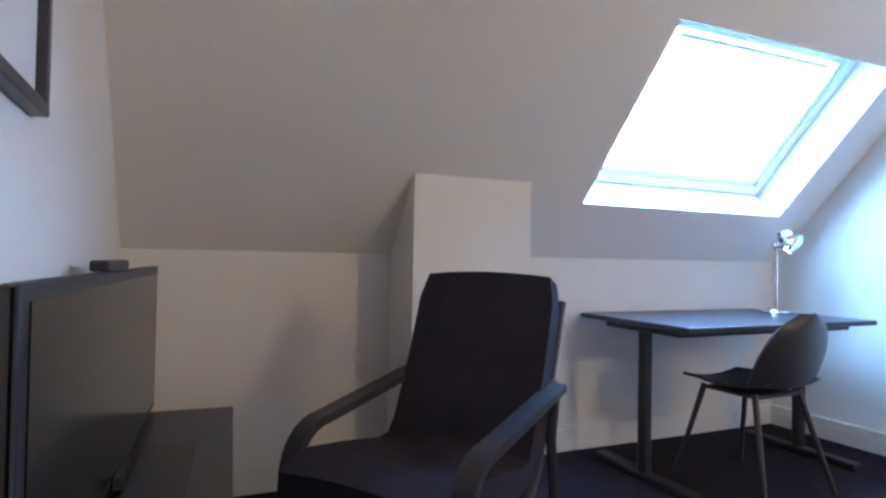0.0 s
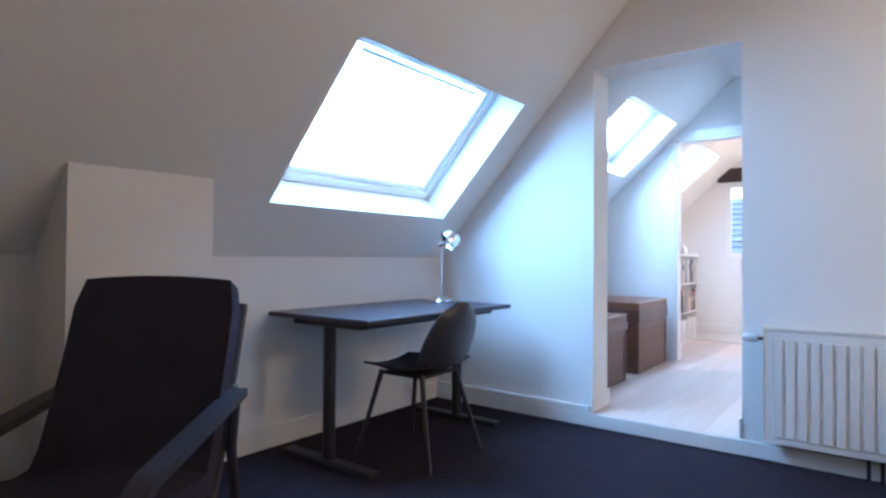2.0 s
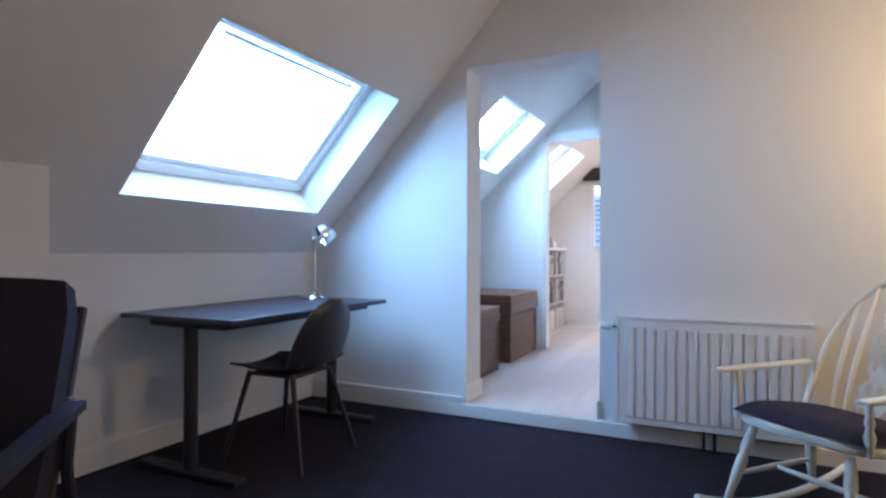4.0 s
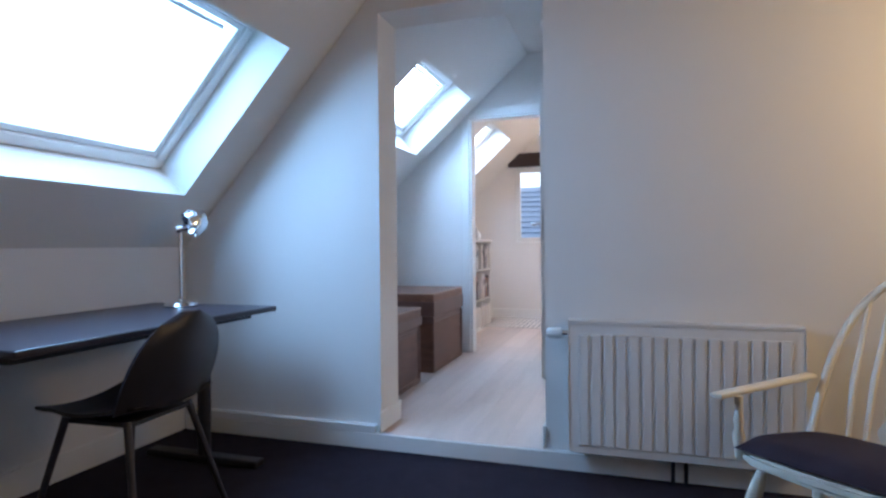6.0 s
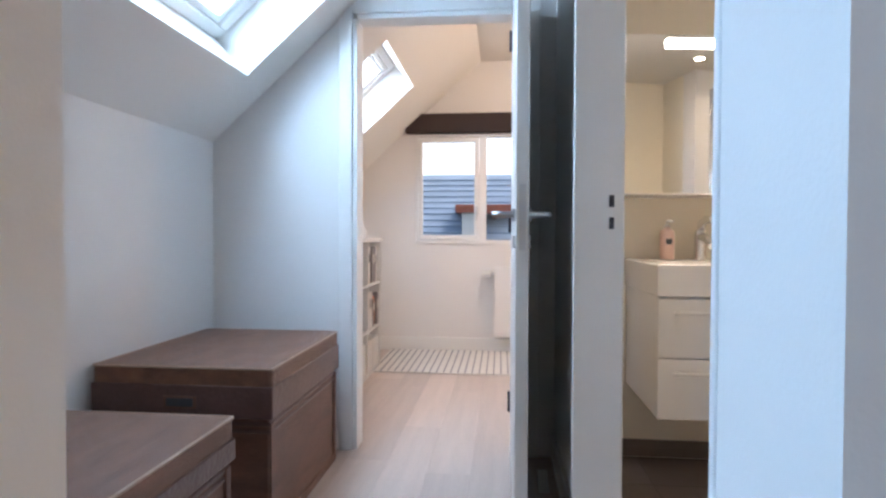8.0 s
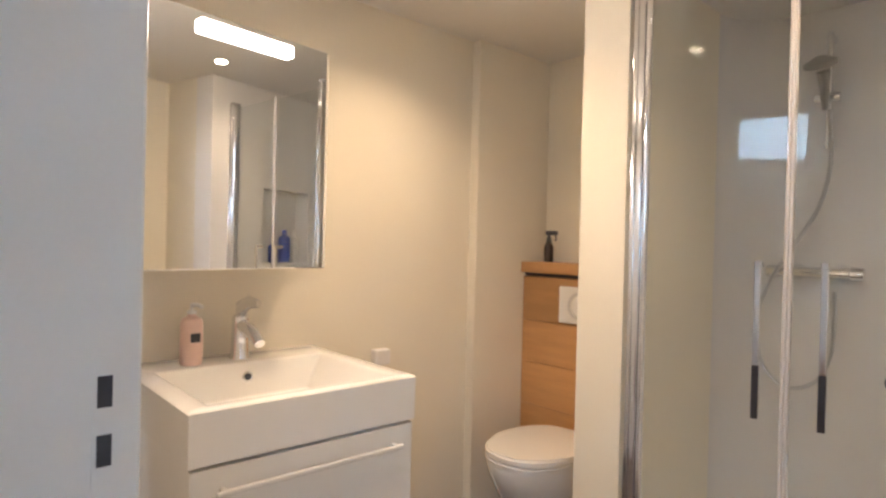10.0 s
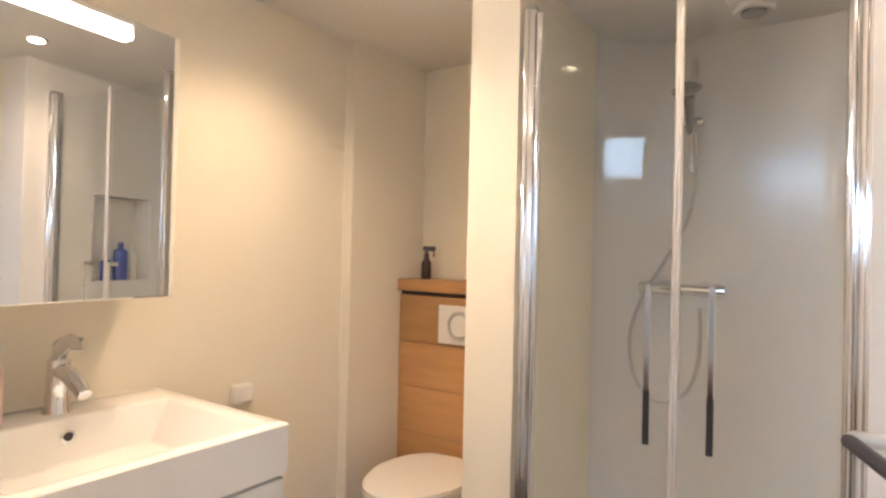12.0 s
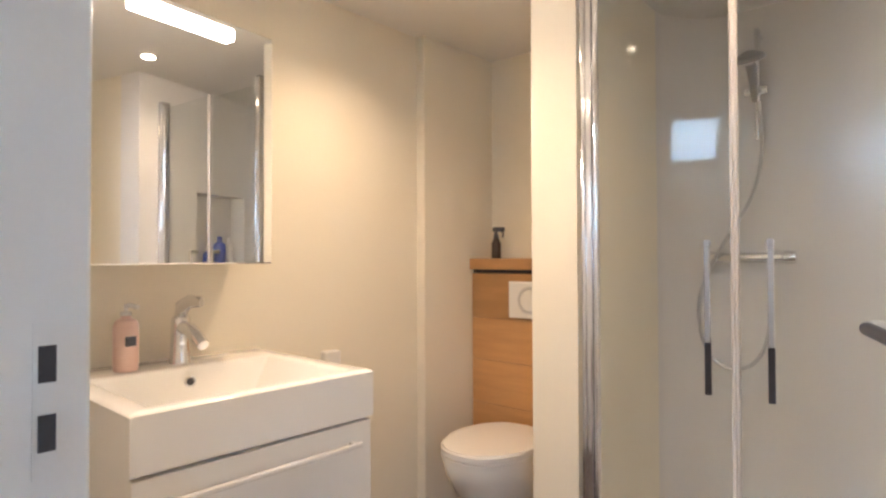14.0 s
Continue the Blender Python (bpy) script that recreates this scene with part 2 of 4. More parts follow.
prism(bm, [(-2.75, 0), (0.933, 0), (0.933, CEIL_A + 0.1), (-2.75, CEIL_A + 0.1)], "x", XP, XP2)
structure("wall_partition", bm, PAINT, "white plastered partition with a tall open doorway", "wall")
structure("wall_chimney", prism(bmesh.new(), [(2.60, 0), (YK, 0), (YK, roof_a(YK)), (2.60, roof_a(2.60))], "x", 0.97, 1.52), PAINT, "white boxed-in shaft standing against the knee wall", "wall")
structure("door_step", B(XP - 0.030, XP2 + 0.02, 0.933, 1.735, 0, H - 0.012), TRIM, "white painted step up in the doorway", "step")


def sloped_roof(name, roof, x0, x1, ylow, yhigh, hole, thick, label):
    """A roof slab with a rectangular window opening cut square through it."""
    bm = bmesh.new()
    a = Vector((0, yhigh, roof(yhigh)))
    d = (Vector((0, ylow, roof(ylow))) - a)
    length = d.length
    d.normalize()
    nrm = Vector((0, -d.z, d.y))
    if nrm.z < 0:
        nrm = -nrm
    hx0, hx1, hy0, hy1 = hole
    s0 = (Vector((0, hy0, roof(hy0))) - a).dot(d)
    s1 = (Vector((0, hy1, roof(hy1))) - a).dot(d)

    def slab(xa, xb, sa, sb):
        vs = [bm.verts.new(Vector((x, 0, 0)) + a + d * s + nrm * h) for x in (xa, xb) for s in (sa, sb) for h in (0, thick)]
        for f in ((0, 1, 3, 2), (4, 6, 7, 5), (0, 4, 5, 1), (2, 3, 7, 6), (0, 2, 6, 4), (1, 5, 7, 3)):
            bm.faces.new([vs[i] for i in f])
    slab(x0, hx0, 0, length)
    slab(hx1, x1, 0, length)
    slab(hx0, hx1, 0, s0)
    slab(hx0, hx1, s1, length)
    ob = structure(name, bm, CEILP, label, "ceiling")
    base = Matrix(((1, 0, 0, 0), (0, -d.y, nrm.y, a.y), (0, -d.z, nrm.z, a.z), (0, 0, 0, 1)))
    return ob, base, -s1, -s0


def roof_window(base, hx0, hx1, v0, v1, depth, label):
    """A timber roof window at the outer end of its opening; local y runs up the roof, z outward."""
    w = empty("window_1", base, label, "roof window")
    w["kind"] = "structure"
    f = 0.055
    bm = bmesh.new()
    box(bm, hx0 + 0.002, hx1 - 0.002, v0 + 0.002, v0 + f, depth - 0.05, depth + 0.03, 0.006)
    box(bm, hx0 + 0.002, hx1 - 0.002, v1 - f, v1 - 0.002, depth - 0.05, depth + 0.03, 0.006)
    part("window_frame", bm, TRIM, w, "white outer frame")
    bm = bmesh.new()
    box(bm, hx0 + 0.002, hx0 + f, v0 + f, v1 - f, depth - 0.05, depth + 0.03, 0.006)
    box(bm, hx1 - f, hx1 - 0.002, v0 + f, v1 - f, depth - 0.05, depth + 0.03, 0.006)
    part("window_stile", bm, TRIM, w)
    bm = bmesh.new()
    g = f + 0.002
    for a in ((hx0 + g, hx1 - g, v0 + g, v0 + g + 0.03), (hx0 + g, hx1 - g, v1 - g - 0.03, v1 - g), (hx0 + g, hx0 + g + 0.03, v0 + g + 0.03, v1 - g - 0.03), (hx1 - g - 0.03, hx1 - g, v0 + g + 0.03, v1 - g - 0.03)):
        box(bm, *a, depth - 0.035, depth + 0.02, 0.004)
    part("sash", bm, TRIM, w)
    bar = part("ventilation_bar", tube(bmesh.new(), [(hx0 + 0.2, v1 - f - 0.05, depth - 0.06), (hx1 - 0.2, v1 - f - 0.05, depth - 0.06)], 0.012), STEEL, w, "grey grip bar along the top", True)
    p = part("pane", B(hx0 + f + 0.02, hx1 - f - 0.02, v0 + f + 0.02, v1 - f - 0.02, depth - 0.004, depth + 0.004), GLASS, w)
    p.visible_shadow = False
    return w


SKYGLOW = glowing("bright_sky", (0.42, 0.70, 1.0), 9.5)


def sky_backdrop(base, hx0, hx1, v0, v1, mat=None):
    """Plain bright sky outside a roof window."""
    bm = bmesh.new()
    quad(bm, [(hx0 - 0.5, v0 - 0.5, 0.75), (hx1 + 0.5, v0 - 0.5, 0.75), (hx1 + 0.5, v1 + 0.5, 0.75), (hx0 - 0.5, v1 + 0.5, 0.75)])
    b = structure("backdrop_sky", bm, mat or SKYGLOW, "bright overcast sky outside a roof window", "sky")
    b.matrix_world = base


ob, base, v0, v1 = sloped_roof("ceiling_slope_study", roof_a, XL, XP, YK + 0.15, YCA, (1.847, 3.205, 2.06, 2.665), 0.30, "grey-white painted sloping roof of the study")
sky_backdrop(base, 1.847, 3.205, v0, v1)
roof_window(base, 1.847, 3.205, v0, v1, 0.25, "large white roof window in the study's sloping ceiling")
structure("ceiling_study", B(XL, XP, -2.75, YCA, CEIL_A, CEIL_A + 0.12), CEILP, "flat white ceiling of the study", "ceiling")


def skirting(name, x0, x1, y0, y1, z0, h=0.115, mat=TRIM):
    return structure(name, B(x0, x1, y0, y1, z0, z0 + h, 0.003, 1), mat, "white painted skirting board along the wall", "skirting")


skirting("baseboard_knee_left", XL, 0.955, YK - 0.015, YK - 0.001, 0.0)
skirting("baseboard_shaft", 0.955, 1.535, 2.585, 2.599, 0.0)
skirting("baseboard_knee_right", 1.522, XP - 0.036, YK - 0.015, YK - 0.001, 0.0)
skirting("baseboard_partition", XP - 0.035, XP - 0.001, -2.6, YK - 0.016, 0.0, 0.078)
skirting("baseboard_partition_top", XP - 0.035, XP - 0.001, 1.75, YK - 0.016, 0.078, 0.038)
skirting("baseboard_west", XL + 0.001, XL + 0.015, -2.6, YK - 0.016, 0.0)
skirting("baseboard_jamb_left", XP - 0.035, XP2 + 0.012, 1.722, 1.734, H, 0.10)
skirting("baseboard_jamb_right", XP - 0.015, XP2, 0.934, 0.946, H, 0.10)

# ---- hall and bedroom shell ----
structure("wall_knee_hall", B(XP2, XD, YH, YH + 0.12, 0, roof_h(YH)), PAINT, "white knee wall of the hall", "wall")
bm = bmesh.new()
prism(bm, [(1.862, 0), (YH + 0.12, 0), (YH + 0.12, roof_h(YH + 0.12) + 0.12), (1.862, roof_h(1.862) + 0.12)], "x", XD, XD2)
prism(bm, [(1.09, 2.065), (1.862, 2.065), (1.862, roof_h(1.862) + 0.12), (YCH, CEIL_H + 0.12), (1.09, CEIL_H + 0.12)], "x", XD, XD2)
prism(bm, [(0.85, 0), (1.09, 0), (1.09, CEIL_H + 0.12), (0.85, CEIL_H + 0.12)], "x", XD, XD2)
structure("wall_hall_end", bm, PAINT, "white end wall of the hall with a doorway", "wall")
bm = bmesh.new()
prism(bm, [(XP2, 0), (3.728, 0), (3.728, CEIL_H + 0.1), (XP2, CEIL_H + 0.1)], "y", YR2, 0.932)
prism(bm, [(3.728, 2.08), (4.69, 2.08), (4.69, CEIL_H + 0.1), (3.728, CEIL_H + 0.1)], "y", YR2, YR)
prism(bm, [(4.69, 0), (XD, 0), (XD, CEIL_H + 0.1), (4.69, CEIL_H + 0.1)], "y", YR2, YR)
structure("wall_bathroom", bm, PAINT, "white wall between hall and bathroom", "wall")
ob, base, v0, v1 = sloped_roof("ceiling_slope_hall", roof_h, XP2, XD, YH + 0.12, YCH, (4.30, 5.40, 1.79, 2.262), 0.30, "white painted sloping roof of the hall")
sky_backdrop(base, 4.30, 5.40, v0, v1, glowing("bright_sky_hall", (0.50, 0.74, 1.0), 16.0))
roof_window(base, 4.30, 5.40, v0, v1, 0.25, "white roof window in the hall's sloping ceiling")
ob, base, v0, v1 = sloped_roof("ceiling_slope_bedroom", roof_h, XD2, XW, YH + 0.12, YCH, (6.19, 7.18, 1.82, 2.275), 0.30, "white painted sloping roof of the bedroom")
sky_backdrop(base, 6.19, 7.18, v0, v1, glowing("bright_sky_warm", (0.80, 0.88, 1.0), 11.0))
roof_window(base, 6.19, 7.18, v0, v1, 0.25, "white roof window in the bedroom's sloping ceiling")
structure("ceiling_hall", B(XP2, XD, YR2, YCH, CEIL_H, CEIL_H + 0.1), CEILP, "flat white ceiling of the hall", "ceiling")
structure("ceiling_bedroom", B(XD2, XW, -1.6, YCH, CEIL_H, CEIL_H + 0.1), CEILP, "flat white ceiling of the bedroom", "ceiling")
structure("wall_knee_bedroom", B(XD2, XW, YH, YH + 0.12, 0, roof_h(YH)), PAINT, "white knee wall of the bedroom", "wall")
structure("wall_bedroom_south", B(XD2 + 0.2, XW, -1.72, -1.6, 0, CEIL_H + 0.1), PAINT, "white wall closing the bedroom", "wall")
WY0, WY1, WZ0, WZ1 = 0.86, 1.925, 1.0, 1.94
bm = bmesh.new()
prism(bm, [(WY1, 0), (YH + 0.12, 0), (YH + 0.12, roof_h(YH + 0.12) + 0.1), (WY1, roof_h(WY1) + 0.1)], "x", XW, XW + 0.2)
prism(bm, [(WY0, WZ1), (WY1, WZ1), (WY1, roof_h(WY1) + 0.1), (YCH, CEIL_H + 0.1), (WY0, CEIL_H + 0.1)], "x", XW, XW + 0.2)
prism(bm, [(WY0, 0), (WY1, 0), (WY1, WZ0), (WY0, WZ0)], "x", XW, XW + 0.2)
prism(bm, [(-1.72, 0), (WY0, 0), (WY0, CEIL_H + 0.1), (-1.72, CEIL_H + 0.1)], "x", XW, XW + 0.2)
structure("wall_east", bm, PAINT, "white gable wall of the bedroom with a casement window", "wall")
skirting("baseboard_hall_knee", XP2, XD, YH - 0.015, YH - 0.001, H)
skirting("baseboard_hall_end", XD - 0.015, XD - 0.001, 1.927, YH - 0.016, H)
skirting("baseboard_bedroom", XW - 0.015, XW - 0.001, -1.6, YH - 0.016, H)
skirting("baseboard_hall_right", 4.765, XD - 0.001, YR + 0.001, YR + 0.015, H)

# bedroom window
win = empty("window_2", Matrix.Identity(4), "white two-light casement window with a garden view", "window")
win["kind"] = "structure"
bm = bmesh.new()
box(bm, XW - 0.012, XW + 0.06, WY0, WY1, WZ0, WZ0 + 0.035, 0.004)
box(bm, XW - 0.012, XW + 0.06, WY0, WY1, WZ1 - 0.03, WZ1, 0.004)
for y, w in ((WY0, 0.045), (1.315, 0.06), (WY1 - 0.028, 0.028)):
    box(bm, XW - 0.010, XW + 0.06, y, y + w, WZ0 + 0.035, WZ1 - 0.03, 0.004)
part("window_frame", bm, TRIM, win)
bm = bmesh.new()
for a in ((1.377, 1.895, 1.037, 1.075), (1.377, 1.895, 1.870, 1.908), (1.377, 1.417, 1.075, 1.870), (1.862, 1.895, 1.075, 1.870)):
    box(bm, XW - 0.022, XW + 0.035, *a, 0.005)
sash = part("sash", bm, TRIM, win, "white opening casement")
part("handle", box(box(bmesh.new(), XW - 0.03, XW - 0.022, 1.387, 1.407, 1.25, 1.32, 0.003), XW - 0.05, XW - 0.03, 1.391, 1.403, 1.20, 1.30, 0.004), STEEL, sash, "grey window handle")
for a, b, c, d in ((1.412, 1.867, 1.07, 1.875), (0.90, 1.32, 1.03, 1.915)):
    p = part("pane", B(XW + 0.012, XW + 0.018, a, b, c, d), GLASS, win)
    p.visible_shadow = False

val = empty("valance", Matrix.Translation((XW - 0.03, 1.4, 1.943)), "dark brown blind box above the bedroom window", "blind")
part("box", B(-0.05, 0.028, -0.75, 0.605, 0.0, 0.16, 0.006), VALANCE, val)
part("bracket", B(-0.055, 0.028, 0.606, 0.617, 0.10, 0.163, 0.002), VALANCE, val)

# doorway trim and doors
def casing(name, bm, label):
    return structure(name, bm, TRIM, label, "door frame")


bm = bmesh.new()
for x0, x1 in ((XD - 0.018, XD), (XD2, XD2 + 0.018)):
    box(bm, x0, x1, 1.863, 1.925, H, 2.135, 0.004)
    box(bm, x0, x1, 1.02, 1.089, H, 2.135, 0.004)
    box(bm, x0, x1, 1.0895, 1.8625, 2.066, 2.135, 0.004)
box(bm, XD - 0.006, XD2 + 0.006, 1.842, 1.8615, H, 2.045, 0.003)
box(bm, XD - 0.006, XD2 + 0.006, 1.0905, 1.110, H, 2.045, 0.003)
box(bm, XD - 0.006, XD2 + 0.006, 1.110, 1.842, 2.045, 2.0645, 0.003)
casing("door_frame_bedroom", bm, "white profiled door frame to the bedroom")
bm = bmesh.new()
box(bm, 4.684, 4.708, YR2 - 0.005, YR + 0.035, H, 2.10, 0.004)
box(bm, 4.708, 4.76, YR, YR + 0.022, H, 2.15, 0.006)
box(bm, 3.727, 3.745, YR2 - 0.005, 0.936, H, 2.10, 0.004)
box(bm, 3.745, 4.684, YR2 - 0.005, YR + 0.035, 2.06, 2.10, 0.004)
box(bm, 3.733, 4.708, YR, YR + 0.022, 2.10, 2.15, 0.006)
bf = casing("door_frame_bathroom", bm, "white door frame of the bathroom with a lock strike")
bm = bmesh.new()
part("strike_plate", B(4.6825, 4.6838, 0.872, 0.892, 1.06, 1.20), TRIM, bf)
part("latch_hole", B(4.6812, 4.6824, 0.874, 0.888, 1.145, 1.178), INK, bf, "dark latch hole")
part("bolt_hole", B(4.6812, 4.6824, 0.874, 0.888, 1.083, 1.116), INK, bf, "dark bolt hole")


def lever(leaf, y, x, z, side, towards, dark):
    """A lever handle on a rose; side is the leaf face's direction in local y, towards that of the grip in x."""
    bm = bmesh.new()
    tube(bm, [(x, y, z), (x, y + side * 0.010, z)], 0.021, 18)
    tube(bm, [(x, y + side * 0.010, z), (x, y + side * 0.056, z), (x + towards * 0.012, y + side * 0.066, z)], 0.010, 12)
    h = part("handle", bm, STEEL, leaf, "brushed steel lever handle", True)
    part("grip", tube(bmesh.new(), [(x + towards * 0.008, y + side * 0.066, z), (x + towards * 0.12, y + side * 0.066, z - 0.004)], 0.0085, 12), BLACKP if dark else STEEL, h, "", True)
    part("key_rose", tube(bmesh.new(), [(x, y, z - 0.085), (x, y + side * 0.008, z - 0.085)], 0.020, 18), STEEL, leaf, "round steel key rose", True)


def door(name, m, width, height, label, thick=0.04):
    d = empty(name, m, label, "door")
    d["kind"] = "structure"
    part("leaf", B(0, width, -thick / 2, thick / 2, 0.008, height, 0.002, 1), DOORP, d)
    for side in (1, -1):
        lever(d, side * thick / 2, width - 0.06, 1.085 if name == "door_2" else 1.05, side, -1, side < 0 or name == "door_2")
    part("lock_face", B(width - 0.0005, width + 0.0012, -0.010, 0.010, 0.94, 1.14), STEEL, d, "steel lock forend")
    for z in (0.2, 1.0, 1.8):
        part("hinge", tube(bmesh.new(), [(-0.006, -thick / 2 - 0.004, z), (-0.006, -thick / 2 - 0.004, z + 0.09)], 0.008, 10), BLACKM, d, "dark steel hinge", True)
    return d


door("door_1", pose(5.612, 1.125, H, 0, 0, 180), 0.83, 1.97, "grey-white panel door standing open against the hall wall")
door("door_2", pose(3.795, 0.840, H, 0, 0, -69.0), 0.86, 1.97, "white bathroom door standing open into the bathroom")

# ---- bathroom shell ----
XV, XA = 5.82, 5.775
CB = 2.21
HB = 0.03         # bathroom tiles
PX0, PX1 = 4.945, 5.108   # partition between shower and toilet
PY, SY = -0.56, -1.42    # its front, and the shower's rear wall
structure("wall_vanity", B(XV, XV + 0.1, -0.757, YR2, 0, CB + 0.05), BATHPAINT, "cream plastered bathroom wall behind the washbasin", "wall")
structure("wall_alcove", B(XA, XV + 0.1, -1.40, -0.757, 0, CB + 0.05), BATHPAINT, "cream plastered side wall of the toilet alcove", "wall")
structure("wall_alcove_back", B(PX1, XA, -1.40, -1.235, 0, CB + 0.05), BATHPAINT, "cream plastered wall behind the toilet", "wall")
structure("wall_shower_side", B(PX0, PX1, -1.60, PY, 0, CB + 0.05), BATHPAINT, "cream partition between toilet and shower", "wall")
cove = []
for cx, cy, r, a0 in ((4.12 + 0.11, SY + 0.11, 0.11, 180), (PX0 - 0.24, SY + 0.24, 0.24, 270)):
    for k in range(13):
        a = radians(a0 + 7.5 * k)
        cove.append((cx + r * math.cos(a), cy + r * math.sin(a)))
shower_back = part("wall_shower_back", prism(bmesh.new(), cove + [(PX0, -1.60), (4.12, -1.60)], "z", 0, CB + 0.05), SHOWERW, smooth=True)
tagged(shower_back, "glossy white rear wall of the shower with coved corners", "wall", "", "structure")
bm = bmesh.new()
NY0, NY1, NZ0, NZ1 = -1.277, -0.918, 1.19, 1.63
for a in ([(-1.60, 0), (NY0, 0), (NY0, CB + 0.05), (-1.60, CB + 0.05)], [(NY1, 0), (PY, 0), (PY, CB + 0.05), (NY1, CB + 0.05)], [(NY0, 0), (NY1, 0), (NY1, NZ0), (NY0, NZ0)], [(NY0, NZ1), (NY1, NZ1), (NY1, CB + 0.05), (NY0, CB + 0.05)]):
    prism(bm, a, "x", 3.98, 4.12)
prism(bm, [(NY0, NZ0), (NY1, NZ0), (NY1, NZ1), (NY0, NZ1)], "x", 3.98, 4.01)
structure("wall_shower_niche", bm, SHOWERW, "glossy white shower wall with a recessed niche", "wall")
structure("wall_bath_return", B(3.60, 3.9795, PY - 0.14, PY, 0, CB + 0.05), BATHPAINT, "cream plastered wall beside the shower", "wall")
structure("wall_bath_west", B(XP2, 3.72, PY, YR2, 0, CB + 0.05), BATHPAINT, "cream plastered side wall of the bathroom", "wall")
structure("ceiling_bathroom", B(XP2, XV + 0.1, -1.70, YR2, CB, CB + 0.1), CEILP, "white bathroom ceiling with spotlights", "ceiling")
bathfloor = structure("floor_bathroom", B(XP2, XV + 0.1, -1.70, YR2, -0.10, HB - 0.006), GROUT, "dark brown tiled bathroom floor", "floor")
for n, a in (("vanity", (XV - 0.012, XV - 0.001, -0.744, YR2)), ("jog", (XA - 0.012, XV - 0.001, -0.757, -0.745)), ("alcove", (XA - 0.012, XA - 0.001, -1.224, -0.757)), ("post", (PX0, PX1 + 0.011, PY + 0.001, PY + 0.012)), ("side", (PX1 + 0.001, PX1 + 0.011, -1.224, PY))):
    structure("baseboard_bath_" + n, B(a[0], a[1], a[2], a[3], HB, HB + 0.08, 0.002, 1), SHADETILE, "dark brown tile skirting in the bathroom", "skirting")

# shower enclosure
tray = part("shower_tray", B(4.122, PX0 - 0.002, SY + 0.002, PY - 0.005, HB - 0.004, HB + 0.03, 0.008), CERAMIC)
tagged(tray, "low white shower tray between tiled walls", "shower tray")
sh = empty("shower_enclosure", pose(4.521, -0.643, HB, 0, 0, 8.2), "chrome-framed shower enclosure with two glass doors", "shower")
XS0, XS1, XSM, SH = -0.388, 0.396, 0.0, 2.04
for x, s_ in ((XS0, 1), (XS1, -1)):
    bm = bmesh.new()
    box(bm, x - 0.012, x + 0.012, -0.02, 0.028, 0.0, SH, 0.004)
    box(bm, x - s_ * 0.012 - 0.006, x - s_ * 0.012 + 0.006, 0.026, 0.034, 0.0, SH, 0.002)
    tube(bm, [(x + s_ * 0.021, 0.014, 0.03), (x + s_ * 0.021, 0.014, SH - 0.01)], 0.010, 12)
    profile = part("wall_profile", bm, CHROME, sh, "", True)
    part("end_cap", B(x - 0.013, x + 0.013, -0.021, 0.029, SH + 0.0005, SH + 0.01, 0.003), GREYM, profile, "grey plastic end cap")
for x0, x1, hinge, turn, xh in ((XS0 + 0.025, XSM - 0.008, XS0, 1.0, -0.084), (XSM + 0.008, XS1 - 0.025, XS1, 1.9, 0.067)):
    g = part("glass_door", B(x0, x1, -0.003, 0.003, 0.05, SH - 0.02), GLASS, sh, "clear glass shower door")
    g.visible_shadow = False
    g.matrix_basis = Matrix.Translation((hinge, 0, 0)) @ pose(0, 0, 0, 0, 0, turn) @ Matrix.Translation((-hinge, 0, 0))
    bm = B(xh - 0.0075, xh + 0.0075, 0.036, 0.044, 0.86, 1.272, 0.0015, 1)
    for z in (0.90, 1.262):
        box(bm, xh - 0.0085, xh + 0.0085, 0.0032, 0.0445, z - 0.009, z + 0.009, 0.002, 1)
    part("bar_handle", bm, CHROME, g, "flat polished chrome bar handle")
    # black sleeve stands in for the dark reflection low on the chrome bar
    part("grip", B(xh - 0.0082, xh + 0.0082, 0.0355, 0.0448, 0.858, 0.998, 0.001, 1), BLACKP, g, "dark reflection in the chrome, laid on as a black sleeve")
part("centre_seal", tube(tube(bmesh.new(), [(XSM - 0.004, 0.002, 0.03), (XSM - 0.004, 0.002, SH - 0.01)], 0.006, 10), [(XSM + 0.005, 0.003, 0.03), (XSM + 0.005, 0.003, SH - 0.01)], 0.006, 10), SEAL, sh, "pale translucent magnetic seal", True)
part("drip_rail", B(XS0, XS1, -0.008, 0.008, 0.031, 0.048), CHROME, sh)

# shower fittings
mx = empty("shower_mixer", Matrix.Translation((4.665, SY, 1.255)) @ Matrix.Diagonal((1.08, 1.08, 1.08, 1)), "chrome thermostatic shower mixer on the rear wall", "shower mixer")
bm = tube(bmesh.new(), [(-0.10, 0.055, 0), (0.10, 0.055, 0)], 0.018, 16)
for x in (-0.065, 0.065):
    tube(bm, [(x, 0.001, 0), (x, 0.055, 0)], [0.030, 0.014], 16)
part("body", bm, CHROME, mx, "", True)
for q in (-1, 1):
    part("knob", tube(bmesh.new(), [(q * 0.10, 0.055, 0), (q * 0.106, 0.055, 0), (q * 0.14, 0.055, 0)], [0.018, 0.024, 0.022], 16), CHROME, mx, "", True)
rail = empty("shower_set", Matrix.Translation((4.636, SY, 1.255)) @ Matrix.Diagonal((1.1, 1.1, 1.1, 1)), "chrome hand shower on a riser rail with hose", "hand shower")
bm = tube(bmesh.new(), [(0, 0.045, 0.40), (0, 0.045, 0.78)], 0.009, 12)
for z in (0.42, 0.76):
    tube(bm, [(0, 0.001, z), (0, 0.045, z)], 0.012, 12)
part("riser_rail", bm, CHROME, rail, "", True)
